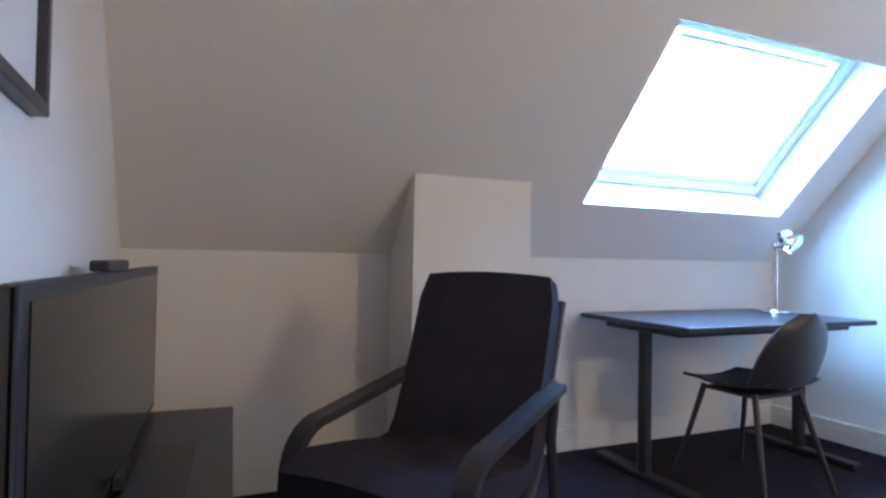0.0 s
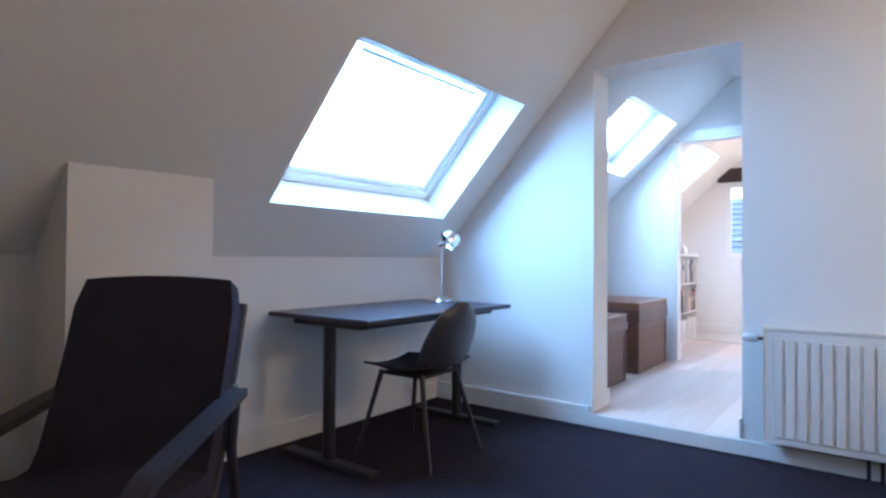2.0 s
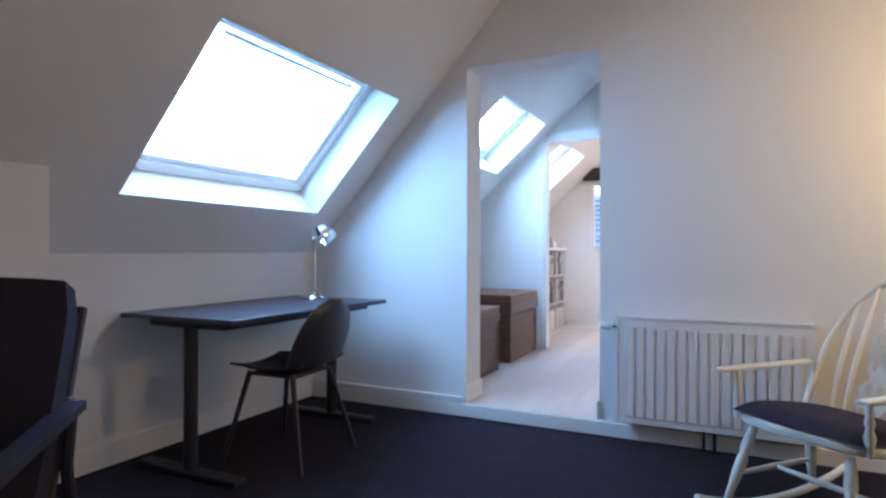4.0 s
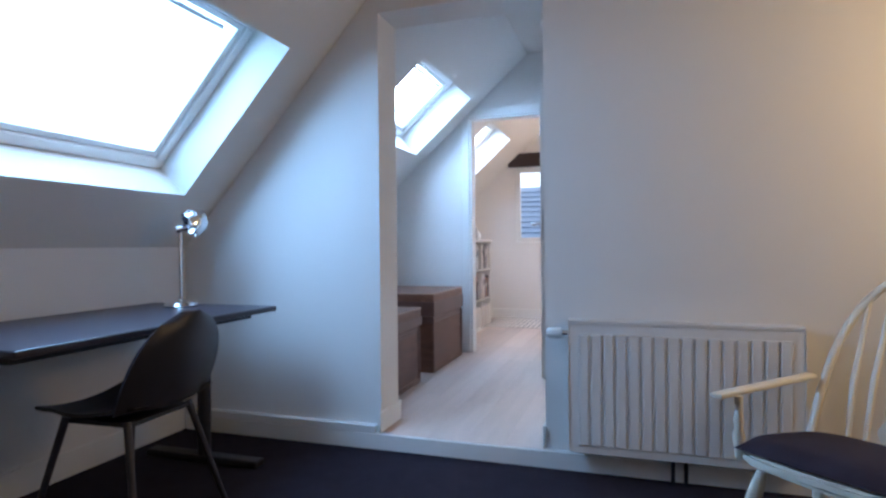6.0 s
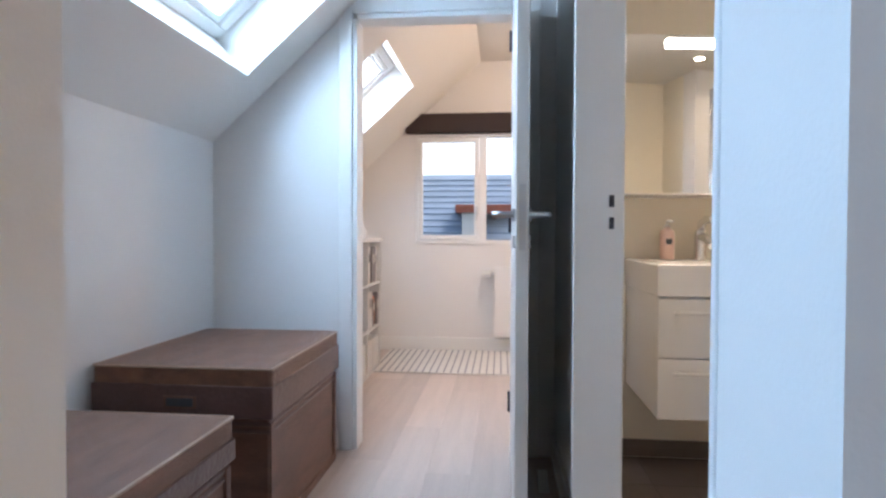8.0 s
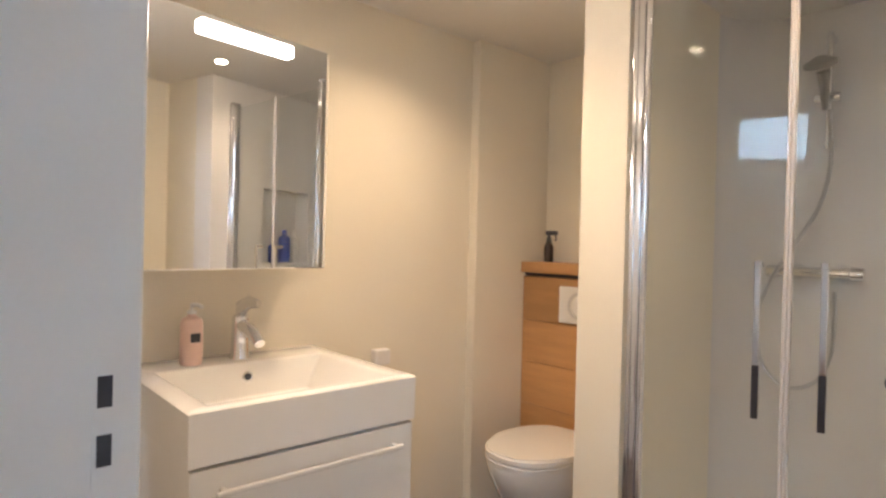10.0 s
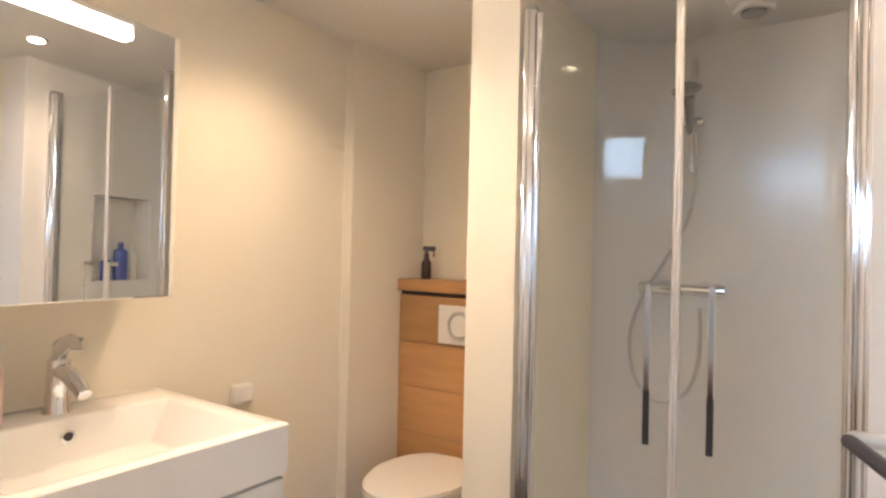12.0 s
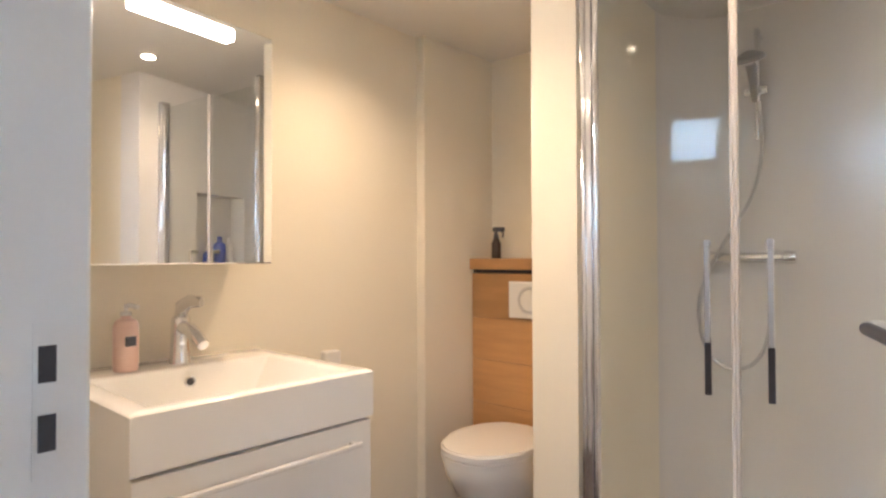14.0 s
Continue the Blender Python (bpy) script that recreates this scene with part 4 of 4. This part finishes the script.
def rocking_chair(m):
    """Spindle-back rocking chair, front towards local -y."""
    c = empty("rocking_chair", m, "cream-painted spindle-back rocking chair with pierced splat", "rocking chair")
    tilt = 0.20
    seat_pts = []
    n = 28
    for k in range(n):
        a = 2 * math.pi * k / n
        x, y = math.cos(a), math.sin(a)
        seat_pts.append((0.26 * math.copysign(abs(x) ** 0.6, x) * (1.0 - 0.10 * y), 0.23 * math.copysign(abs(y) ** 0.7, y)))
    bm = prism(bmesh.new(), seat_pts, "z", -0.018, 0.018)
    bmesh.ops.bevel(bm, geom=[e for e in bm.edges if abs(e.verts[0].co.z - e.verts[1].co.z) < 1e-5], offset=0.010, segments=2, affect="EDGES")
    bmesh.ops.transform(bm, matrix=pose(0, 0, 0.385, -7), verts=bm.verts)
    part("seat", bm, CREAM, c, "", True)

    def back(x, h):
        return (x, 0.185 + 0.42 * h * 0.60 + 0.05 * h * h, 0.37 + h * 0.62)
    hoop = []
    for k in range(33):
        a = math.pi * k / 32
        hh = math.sin(a) ** 0.75
        hoop.append(back(-0.235 * math.cos(a) * (1 + 0.12 * math.sin(a)), hh))
    part("hoop", tube(bmesh.new(), hoop, 0.0135, 10), CREAM, c, "", True)
    for x in (-0.165, -0.105, -0.17 + 0.0, 0.105, 0.165):
        if x == -0.17:
            continue
        top = (1 - (abs(x) / 0.262) ** 2.4) ** 0.36
        part("spindle", tube(bmesh.new(), [back(x * 0.75, 0.0), back(x * 0.9, top * 0.4), back(x, top * 0.985)], [0.008, 0.0105, 0.007], 8), CREAM, c, "", True)
    # the splat: an outline that swells in three lobes, with triangular piercings between stacked bars
    bm = bmesh.new()
    N = 72

    def half(h):
        return 0.030 + 0.022 * abs(math.sin(h * math.pi * 3.0)) + 0.006 * math.sin(h * 55)

    def slit(h, u):
        f = (h * 6.0) % 1.0
        return 0.22 < f < 0.78 and 0.20 < abs(u) < 0.72 and abs(abs(u) - 0.45) < 0.27 * math.sin((f - 0.22) / 0.56 * math.pi)
    cols = 13
    grid = []
    for i in range(N + 1):
        h = 0.02 + 0.965 * i / N
        grid.append([Vector(back(half(h) * (2 * j / (cols - 1) - 1), h)) for j in range(cols)])
    vs = [[bm.verts.new(p) for p in r] for r in grid]
    fs = []
    for i in range(N):
        for j in range(cols - 1):
            if not slit(0.02 + 0.965 * (i + 0.5) / N, 2 * (j + 0.5) / (cols - 1) - 1):
                fs.append(bm.faces.new((vs[i][j], vs[i][j + 1], vs[i + 1][j + 1], vs[i + 1][j])))
    bmesh.ops.solidify(bm, geom=fs, thickness=0.011)
    part("splat", bm, CREAM, c, "pierced wheel-pattern back splat")
    for s in (-1, 1):
        x = s * 0.27
        part("armrest", box(bmesh.new(), x - 0.020, x + 0.020, -0.24, 0.27, 0.587, 0.605, 0.007), CREAM, c, "", True)
        part("arm_post", lathe(bmesh.new(), [(0.011, 0), (0.012, 0.03), (0.018, 0.07), (0.011, 0.10), (0.016, 0.12), (0.010, 0.15), (0.012, 0.20)], at=(s * 0.245, -0.17, 0.392), sides=12), CREAM, c, "", True)
        for y0, y1 in ((-0.16, -0.24), (0.15, 0.24)):
            p0, p1 = Vector((s * 0.18, y0, 0.37)), Vector((s * 0.235, y1, 0.045))
            part("leg", tube(bmesh.new(), [p0.lerp(p1, q) for q in (0, 0.15, 0.3, 0.36, 0.42, 0.6, 0.8, 1)], [0.014, 0.019, 0.021, 0.015, 0.021, 0.020, 0.015, 0.012], 12), CREAM, c, "", True)
        rk = []
        for k in range(15):
            a = -0.55 + 1.1 * k / 14
            rk.append((s * 0.235, 0.80 * math.sin(a) + 0.03, 0.016 + 0.80 * (1 - math.cos(a)) * 0.62))
        part("rocker", tube(bmesh.new(), rk, 0.016, 8), CREAM, c, "", True)
        part("side_stretcher", tube(bmesh.new(), [(s * 0.215, -0.21, 0.17), (s * 0.215, 0, 0.17), (s * 0.215, 0.21, 0.17)], [0.008, 0.013, 0.008], 10), CREAM, c, "", True)
    part("stretcher", tube(bmesh.new(), [(-0.215, 0, 0.17), (0, 0, 0.17), (0.215, 0, 0.17)], [0.008, 0.013, 0.008], 10), CREAM, c, "", True)
    return c


RC = pose(2.712, -0.03, 0, 0, 0, -132) @ Matrix.Diagonal((1, 1, 0.91, 1))
rocking_chair(RC)
cu = empty("seat_cushion", RC @ pose(0, 0.0, 0.408, -7), "flat black seat cushion on the rocking chair", "cushion")
bm = bmesh.new()
rows = []
for i in range(17):
    v = i / 8 - 1
    rows.append([(0.255 * u * (1 - 0.10 * v * v * 0.6), 0.225 * v * (1 - 0.08 * u * u), 0.062 * (max(0, (1 - u ** 4) * (1 - v ** 4))) ** 0.5) for u in [j / 8 - 1 for j in range(17)]])
sheet(bm, rows)
sheet(bm, [[(x, y, -0.001 - 0.12 * z * 0.1) for x, y, z in r] for r in rows])
bmesh.ops.remove_doubles(bm, verts=bm.verts, dist=0.002)
part("cover", bm, BLACKC, cu, "", True)

# tv bench, tv, picture
tb = empty("tv_bench", Matrix.Translation((0.30, 2.66, 0.075)) @ pose(0, 0, 0, 0, 0, -3.7), "low black television bench along the gable wall", "tv bench")
part("top", B(-0.29, 0.0, -1.50, 0.0, 0.32, 0.345, 0.003), BLACKW, tb)
for y in (-1.49, -0.76, -0.027):
    part("upright", B(-0.285, -0.005, y, y + 0.022, -0.075, 0.319, 0.002), BLACKW, tb)
part("shelf", B(-0.285, -0.012, -1.467, -0.028, 0.05, 0.07, 0.002), BLACKW, tb)
part("back", B(-0.285, -0.277, -1.467, -0.028, 0.071, 0.319), BLACKW, tb)
tv = empty("television", pose(-0.015, 1.97, 0.42, 0, 0, -3.6), "large black flat television standing on the bench", "television")
part("housing", B(-0.028, 0.0, -0.70, 0.72, 0.02, 0.51, 0.014), BLACKP, tv)
part("bezel", B(0.0005, 0.008, -0.70, 0.72, 0.02, 0.51, 0.006), BLACKP, tv)
part("screen", B(0.0085, 0.011, -0.665, 0.685, 0.045, 0.485), SCREEN, tv, "dark glossy switched-off screen")
part("stand", box(box(bmesh.new(), 0.03, 0.17, -0.28, 0.28, 0.0, 0.012, 0.004), 0.012, 0.034, -0.06, 0.06, 0.012, 0.04), BLACKP, tv)
bar = empty("set_top_box", pose(-0.02, 1.95, 0.931, 0, 0, -3.6), "small black sensor bar lying on the television", "media box")
part("case", B(-0.026, 0.012, -0.13, 0.13, 0.0, 0.025, 0.006), BLACKP, bar)
pic = empty("framed_print", Matrix.Translation((XL, 1.22, 1.19)), "framed text print with a thin black frame", "picture")
bm = bmesh.new()
for a in ((-0.30, 0.30, 0.0, 0.022), (-0.30, 0.30, 0.778, 0.80), (-0.30, -0.278, 0.022, 0.778), (0.278, 0.30, 0.022, 0.778)):
    box(bm, 0.001, 0.026, *a, 0.002, 1)
part("frame", bm, BLACKW, pic)
part("print", B(0.001, 0.010, -0.277, 0.277, 0.023, 0.777), PAPER, pic)
for k in range(7):
    part("text_line", B(0.0105, 0.0112, -0.02 - 0.012 * (k % 3), 0.20 - 0.02 * ((k * 5) % 4), 0.20 + 0.045 * k, 0.216 + 0.045 * k), INK, pic)

# ceiling lamp of the study
cl = empty("pendant_lamp", Matrix.Translation((2.70, -0.95, CEIL_A)), "round warm pendant lamp on a cord in the study", "pendant lamp")
part("canopy", lathe(bmesh.new(), [(0.05, -0.001), (0.06, -0.01), (0.05, -0.03)]), STEEL, cl, "", True)
part("cord", tube(bmesh.new(), [(0, 0, -0.03), (0, 0, -0.68)], 0.004, 8), BLACKP, cl, "", True)
part("globe", lathe(bmesh.new(), [(0.03, -0.68), (0.08, -0.70), (0.11, -0.75), (0.10, -0.80), (0.05, -0.84), (0.005, -0.85)]), glowing("globe_glow", (1.0, 0.72, 0.40), 6.0), cl, "", True)
lamp("pendant_lamp_light", "POINT", (2.70, -0.95, 1.62), 25, (1.0, 0.64, 0.25), 0.15)

bl = empty("ceiling_lamp", Matrix.Translation((6.9, 0.0, CEIL_H)), "round warm ceiling lamp in the bedroom", "ceiling lamp")
part("canopy", lathe(bmesh.new(), [(0.05, -0.001), (0.06, -0.01), (0.05, -0.03)]), STEEL, bl, "", True)
part("globe", lathe(bmesh.new(), [(0.03, -0.032), (0.08, -0.05), (0.11, -0.10), (0.10, -0.15), (0.05, -0.19), (0.005, -0.2)]), bpy.data.materials["globe_glow"], bl, "", True)
lamp("bedroom_lamp_light", "POINT", (6.9, 0.0, 2.2), 36, (1.0, 0.74, 0.52), 0.11)

# ---- hall things ----


def chest(name, x0, x1, y0, y1, top, lid, label):
    t = empty(name, Matrix.Translation(((x0 + x1) / 2, (y0 + y1) / 2, H)), label, "storage chest", "chests in the hall")
    hx, hy, h = (x1 - x0) / 2, (y1 - y0) / 2, top - H
    part("body", B(-hx + 0.012, hx - 0.012, -hy + 0.012, hy - 0.012, 0.0, h - lid, 0.008), LEATHER, t)
    ld = part("lid", B(-hx, hx, -hy, hy, h - lid, h, 0.012), LEATHERW, t, "brown woven leather lid")
    part("lid_band", B(-hx - 0.004, hx + 0.004, -hy - 0.004, hy + 0.004, h - lid + 0.004, h - 0.058, 0.004), BAND, ld, "dark polished leather band round the lid")
    # thin strips along the lid's rim carry wear and edge highlight as colour
    for a, b in (((-hx, -hy), (hx, -hy)), ((hx, -hy), (hx, hy)), ((hx, hy), (-hx, hy)), ((-hx, hy), (-hx, -hy))):
        part("edge_line", tube(bmesh.new(), [(a[0] * 0.994, a[1] * 0.994, h - 0.003), (b[0] * 0.994, b[1] * 0.994, h - 0.003)], 0.0045, 8), EDGELINE, ld, "pale edge line, wear and painted highlight together", True)
    part("base_band", B(-hx + 0.006, hx - 0.006, -hy + 0.006, hy - 0.006, 0.0, 0.035, 0.004), LEATHER, t)
    for sx in (-1, 1):
        part("corner_strap", B(sx * (hx - 0.022) - 0.014, sx * (hx - 0.022) + 0.014, -hy + 0.004, -hy + 0.0115, 0.01, h - lid - 0.01, 0.003), LEATHER, t)
    slot = part("handle", B(-hx - 0.0075, -hx - 0.0045, -0.055, 0.055, h - lid * 0.80, h - lid * 0.56, 0.001, 1), LEATHER, t, "sunken dark carrying slot in the end panel")
    part("grip", B(-hx - 0.0095, -hx - 0.0076, -0.044, 0.044, h - lid * 0.76, h - lid * 0.60), INK, slot, "dark opening of the slot")
    for z in (h - lid - 0.022, h - lid - 0.045):
        part("moulding", B(-hx + 0.007, hx - 0.007, -hy + 0.007, hy - 0.007, z, z + 0.014, 0.005), BAND, t)
    return t


chest("storage_chest", 4.76, 5.50, 1.90, 2.50, 0.645, 0.165, "tall brown leather storage chest beside the door frame")
chest("storage_chest", 3.76, 4.50, 1.90, 2.50, 0.577, 0.12, "lower brown leather storage chest against the knee wall")
st = empty("door_stop", pose(5.30, 1.02, H), "small white rubber door stop on the floor", "door stop")
part("wedge", prism(bmesh.new(), [(-0.05, 0), (0.05, 0), (0.05, 0.05)], "y", -0.02, 0.02), LACQUER, st)

# ---- bedroom things ----
rug = empty("striped_rug", Matrix.Translation((7.555, 1.415, H + 0.001)), "white cotton rug with thin dark stripes", "rug")
part("field", B(-0.42, 0.42, -0.72, 0.72, 0.0, 0.008, 0.002, 1), RUGW, rug)
for k in range(28):
    y = -0.69 + 1.38 * k / 27
    part("stripe", B(-0.415, 0.415, y - 0.005, y + 0.005, 0.0085, 0.0105), RUGB, rug)

bc = empty("bookcase", Matrix.Translation((6.75, 2.10, H)), "white open bookcase filled with books and binders", "bookcase")
X0, X1, DZ = -0.62, 0.62, 0.96
for x in (X0, -0.21, 0.20, X1 - 0.018):
    part("upright", B(x, x + 0.018, 0.0, 0.30, 0.0, DZ - 0.02, 0.001, 1), LACQUER, bc)
for z in (0.0, 0.31, 0.63, DZ - 0.02):
    for a, b in ((X0 + 0.019, -0.211), (-0.191, 0.199), (0.219, X1 - 0.019)):
        if z < DZ - 0.03:
            part("shelf", B(a, b, 0.002, 0.30, z, z + 0.018), LACQUER, bc)
part("top", B(X0 - 0.01, X1 + 0.01, -0.012, 0.30, DZ - 0.019, DZ + 0.006, 0.002, 1), LACQUER, bc)
part("back", B(X0, X1, 0.3005, 0.304, 0.0, DZ - 0.02), LACQUER, bc)
random.seed(4)
for bay, (a, b) in enumerate(((X0 + 0.022, -0.214), (-0.188, 0.196), (0.222, X1 - 0.022))):
    for row, z in enumerate((0.018, 0.328, 0.648)):
        if row == 0 and bay > 0:
            for k in range(2):
                w = (b - a) / 2 - 0.004
                bx = empty("storage_box", Matrix.Translation((6.75 + a + (k + 0.5) * (w + 0.006), 2.115, H + z)), "white cardboard storage box on the lowest shelf", "box", "boxes in the bookcase")
                part("body", B(-w / 2, w / 2, 0, 0.26, 0, 0.22, 0.003, 1), BOOKW, bx)
                part("label_holder", B(-0.03, 0.03, -0.003, -0.0005, 0.12, 0.15), STEEL, bx)
            continue
        x = a
        while x < b - 0.03:
            w = random.uniform(0.035, 0.06) if row == 2 else random.uniform(0.018, 0.04)
            hh = random.uniform(0.24, 0.262) if row == 2 else random.uniform(0.19, 0.27)
            if x + w > b:
                break
            mat = random.choice((BOOKG, BOOKG, BOOKW)) if row == 2 else random.choice((RED, ORANGE, RED, BOOKW, BOOKG))
            bk = empty("binder" if row == 2 else "book", Matrix.Translation((6.75 + x + w / 2, 2.108 + random.uniform(0, 0.03), H + z)), "grey lever-arch binder standing on a shelf" if row == 2 else "book with a coloured spine standing on a shelf", "binder" if row == 2 else "book", "books in the bookcase")
            part("spine", B(-w / 2 + 0.0005, w / 2 - 0.0005, 0, 0.20, 0, hh, 0.003, 1), mat, bk)
            part("spine_label", B(-w * 0.3, w * 0.3, -0.0018, -0.0003, hh * 0.55, hh * 0.8), BOOKW if mat != BOOKW else INK, bk)
            x += w + 0.001
pl = empty("round_dish", pose(6.98, 2.26, H + DZ + 0.006 + 0.11, 78, 0, 0), "white round dish standing on the bookcase", "dish")
part("plate", lathe(bmesh.new(), [(0.01, 0), (0.07, 0.004), (0.11, 0.022), (0.112, 0.026), (0.07, 0.012), (0.01, 0.008)], sides=28), CERAMIC, pl, "", True)
for x, r, h, mat, lab in ((7.16, 0.035, 0.13, GREYM, "grey ceramic vase on the bookcase"), (7.28, 0.03, 0.10, LACQUER, "small white vase on the bookcase")):
    vs_ = empty("vase", Matrix.Translation((x, 2.22, H + DZ + 0.006)), lab, "vase")
    part("body", lathe(bmesh.new(), [(r * 0.7, 0), (r, h * 0.3), (r * 0.95, h * 0.6), (r * 0.45, h * 0.85), (r * 0.5, h)]), mat, vs_, "", True)

# ---- outside ----
structure("ground", B(-300, 300, -300, 300, -6.3, -6.0), GRASS, "green gardens below the house", "ground")
bm = bmesh.new()
quad(bm, [(75, -90, -6), (75, 90, -6), (75, 90, 90), (75, -90, 90)])
structure("backdrop_far_sky", bm, glowing("far_sky", (0.90, 0.95, 1.0), 1.6), "pale bright sky beyond the neighbouring roofs", "sky")
nb = empty("neighbour_house", Matrix.Translation((15.0, 3.0, -6.10)), "neighbouring brick house with a slate-blue tiled roof", "house")
part("wall", prism(bmesh.new(), [(0.4, 0.3), (8.6, 0.3), (8.6, 5.0), (4.5, 8.75), (0.4, 5.0)], "y", -4.0, 5.5), BRICK, nb)
part("chimney", B(2.3, 2.9, -1.25, -0.85, 6.6, 7.75), LACQUER, nb, "white rendered chimney")
part("chimney_cap", B(2.1, 3.2, -2.2, -0.70, 7.751, 7.95, 0.02), BRICK, nb, "red brick coping")
d = Vector((4.5, 0, 3.95)).normalized()
nn = Vector((-d.z, 0, d.x))
bm = bmesh.new()
length = Vector((4.5, 0, 3.95)).length
for k in range(24):
    s0, s1 = length * k / 24, length * (k + 1.25) / 24
    o = Vector((0, 0, 4.9))
    vs = [bm.verts.new(o + d * s + nn * h + Vector((0, y, 0))) for y in (-4.2, 5.7) for s, h in ((s0, 0.05), (s0, 0.10), (s1, 0.05), (s1, 0.02))]
    for f in ((0, 1, 2, 3), (4, 7, 6, 5), (0, 4, 5, 1), (1, 5, 6, 2), (2, 6, 7, 3), (3, 7, 4, 0)):
        bm.faces.new([vs[i] for i in f])
part("roof", bm, ROOFT, nb, "slate-blue tile courses")
tr = empty("tree", Matrix.Translation((21.0, -4.0, -6.0)), "leafy garden tree behind the neighbour's roof", "tree")
bm = tube(bmesh.new(), [(0, 0, 0), (0.1, 0, 3), (0, 0.2, 6), (0.2, 0.1, 8)], [0.28, 0.2, 0.13, 0.05], 10)
for k in range(7):
    a = k * 0.9
    tube(bm, [(0, 0.1, 4.0 + 0.5 * k), (1.2 * math.cos(a), 1.2 * math.sin(a), 5.0 + 0.5 * k), (2.0 * math.cos(a), 2.0 * math.sin(a), 6.0 + 0.45 * k)], [0.09, 0.05, 0.02], 6)
part("trunk", bm, BARK, tr, "", True)
rng = np.random.default_rng(3)
verts, faces = [], []
for k in range(5000):
    u = rng.normal(size=3)
    u /= np.linalg.norm(u)
    p = np.array((0, 0, 7.0)) + u * np.array((2.4, 2.4, 2.2)) * rng.uniform(0.35, 1.0) ** 0.5 * (1 + 0.25 * math.sin(u[0] * 7 + u[2] * 5))
    a, b = rng.normal(size=3) * 0.09, rng.normal(size=3) * 0.09
    i = len(verts)
    verts += [tuple(p - a), tuple(p + b), tuple(p + a), tuple(p - b)]
    faces.append((i, i + 1, i + 2, i + 3))
me = bpy.data.meshes.new("crown")
me.from_pydata(verts, [], faces)
me.materials.append(LEAF)
crown = new("crown", me)
crown.parent = tr
crown["kind"] = "stuff"

# ---- floors laid in pieces ----
hallfloor = structure("floor_hall", B(XP2 - 0.1, XW, YR2 + 0.05, YH + 0.1, -0.1, H - 0.008), BACKING, "light wood laminate floor through hall and bedroom", "floor")
structure("floor_bedroom_rear", B(XD2 + 0.2, XW, -1.72, YR2 + 0.05, -0.1, H), LAMINATE, "light wood laminate floor of the bedroom", "floor")
structure("threshold", B(3.746, 4.683, 0.846, 0.9335, 0.0, H + 0.004, 0.003), SHADETILE, "dark stone threshold under the bathroom door", "threshold")
meshes = {}
random.seed(7)
y = 0.934
while y < YH:
    w = min(0.186, YH - 0.001 - y)
    x = XP - random.uniform(0, 1.0)
    while x < XW:
        a, b = max(x, XP - 0.022 if y + w < 1.70 else XP2), min(x + 1.285, XW - 0.001)
        if b - a > 0.02:
            key = (round(b - a, 2), round(w, 3))
            if key not in meshes:
                bm = B(-key[0] / 2 + 0.0003, key[0] / 2 - 0.0003, -w / 2 + 0.0003, w / 2 - 0.0003, -0.008, 0, 0.0005, 1)
                finish(bm, False)
                me = bpy.data.meshes.new("plank")
                bm.to_mesh(me)
                bm.free()
                me.materials.append(LAMINATE)
                meshes[key] = me
            pk = new("plank", meshes[key])
            pk.parent = hallfloor
            pk.location = ((a + b) / 2, y + w / 2, H)
        x += 1.285
    y += 0.186
part("plank", B(XP - 0.022, XP2 - 0.001, 1.6785, 1.7335, H - 0.008, H, 0.0005, 1), LAMINATE, hallfloor)
bm = B(-0.148, 0.148, -0.148, 0.148, -0.006, 0, 0.0015, 1)
finish(bm, False)
tile_mesh = bpy.data.meshes.new("tile")
bm.to_mesh(tile_mesh)
bm.free()
tile_mesh.materials.append(SHADETILE)
for i in range(8):
    for j in range(8):
        cx, cy = 3.69 + 0.15 + 0.3 * i, 0.70 - 0.3 * j
        if cx < 5.82 and cy > -1.30 and not (cy < -0.55 and cx < 5.0):
            t = new("tile", tile_mesh)
            t.parent = bathfloor
            t.location = (cx, cy, HB)
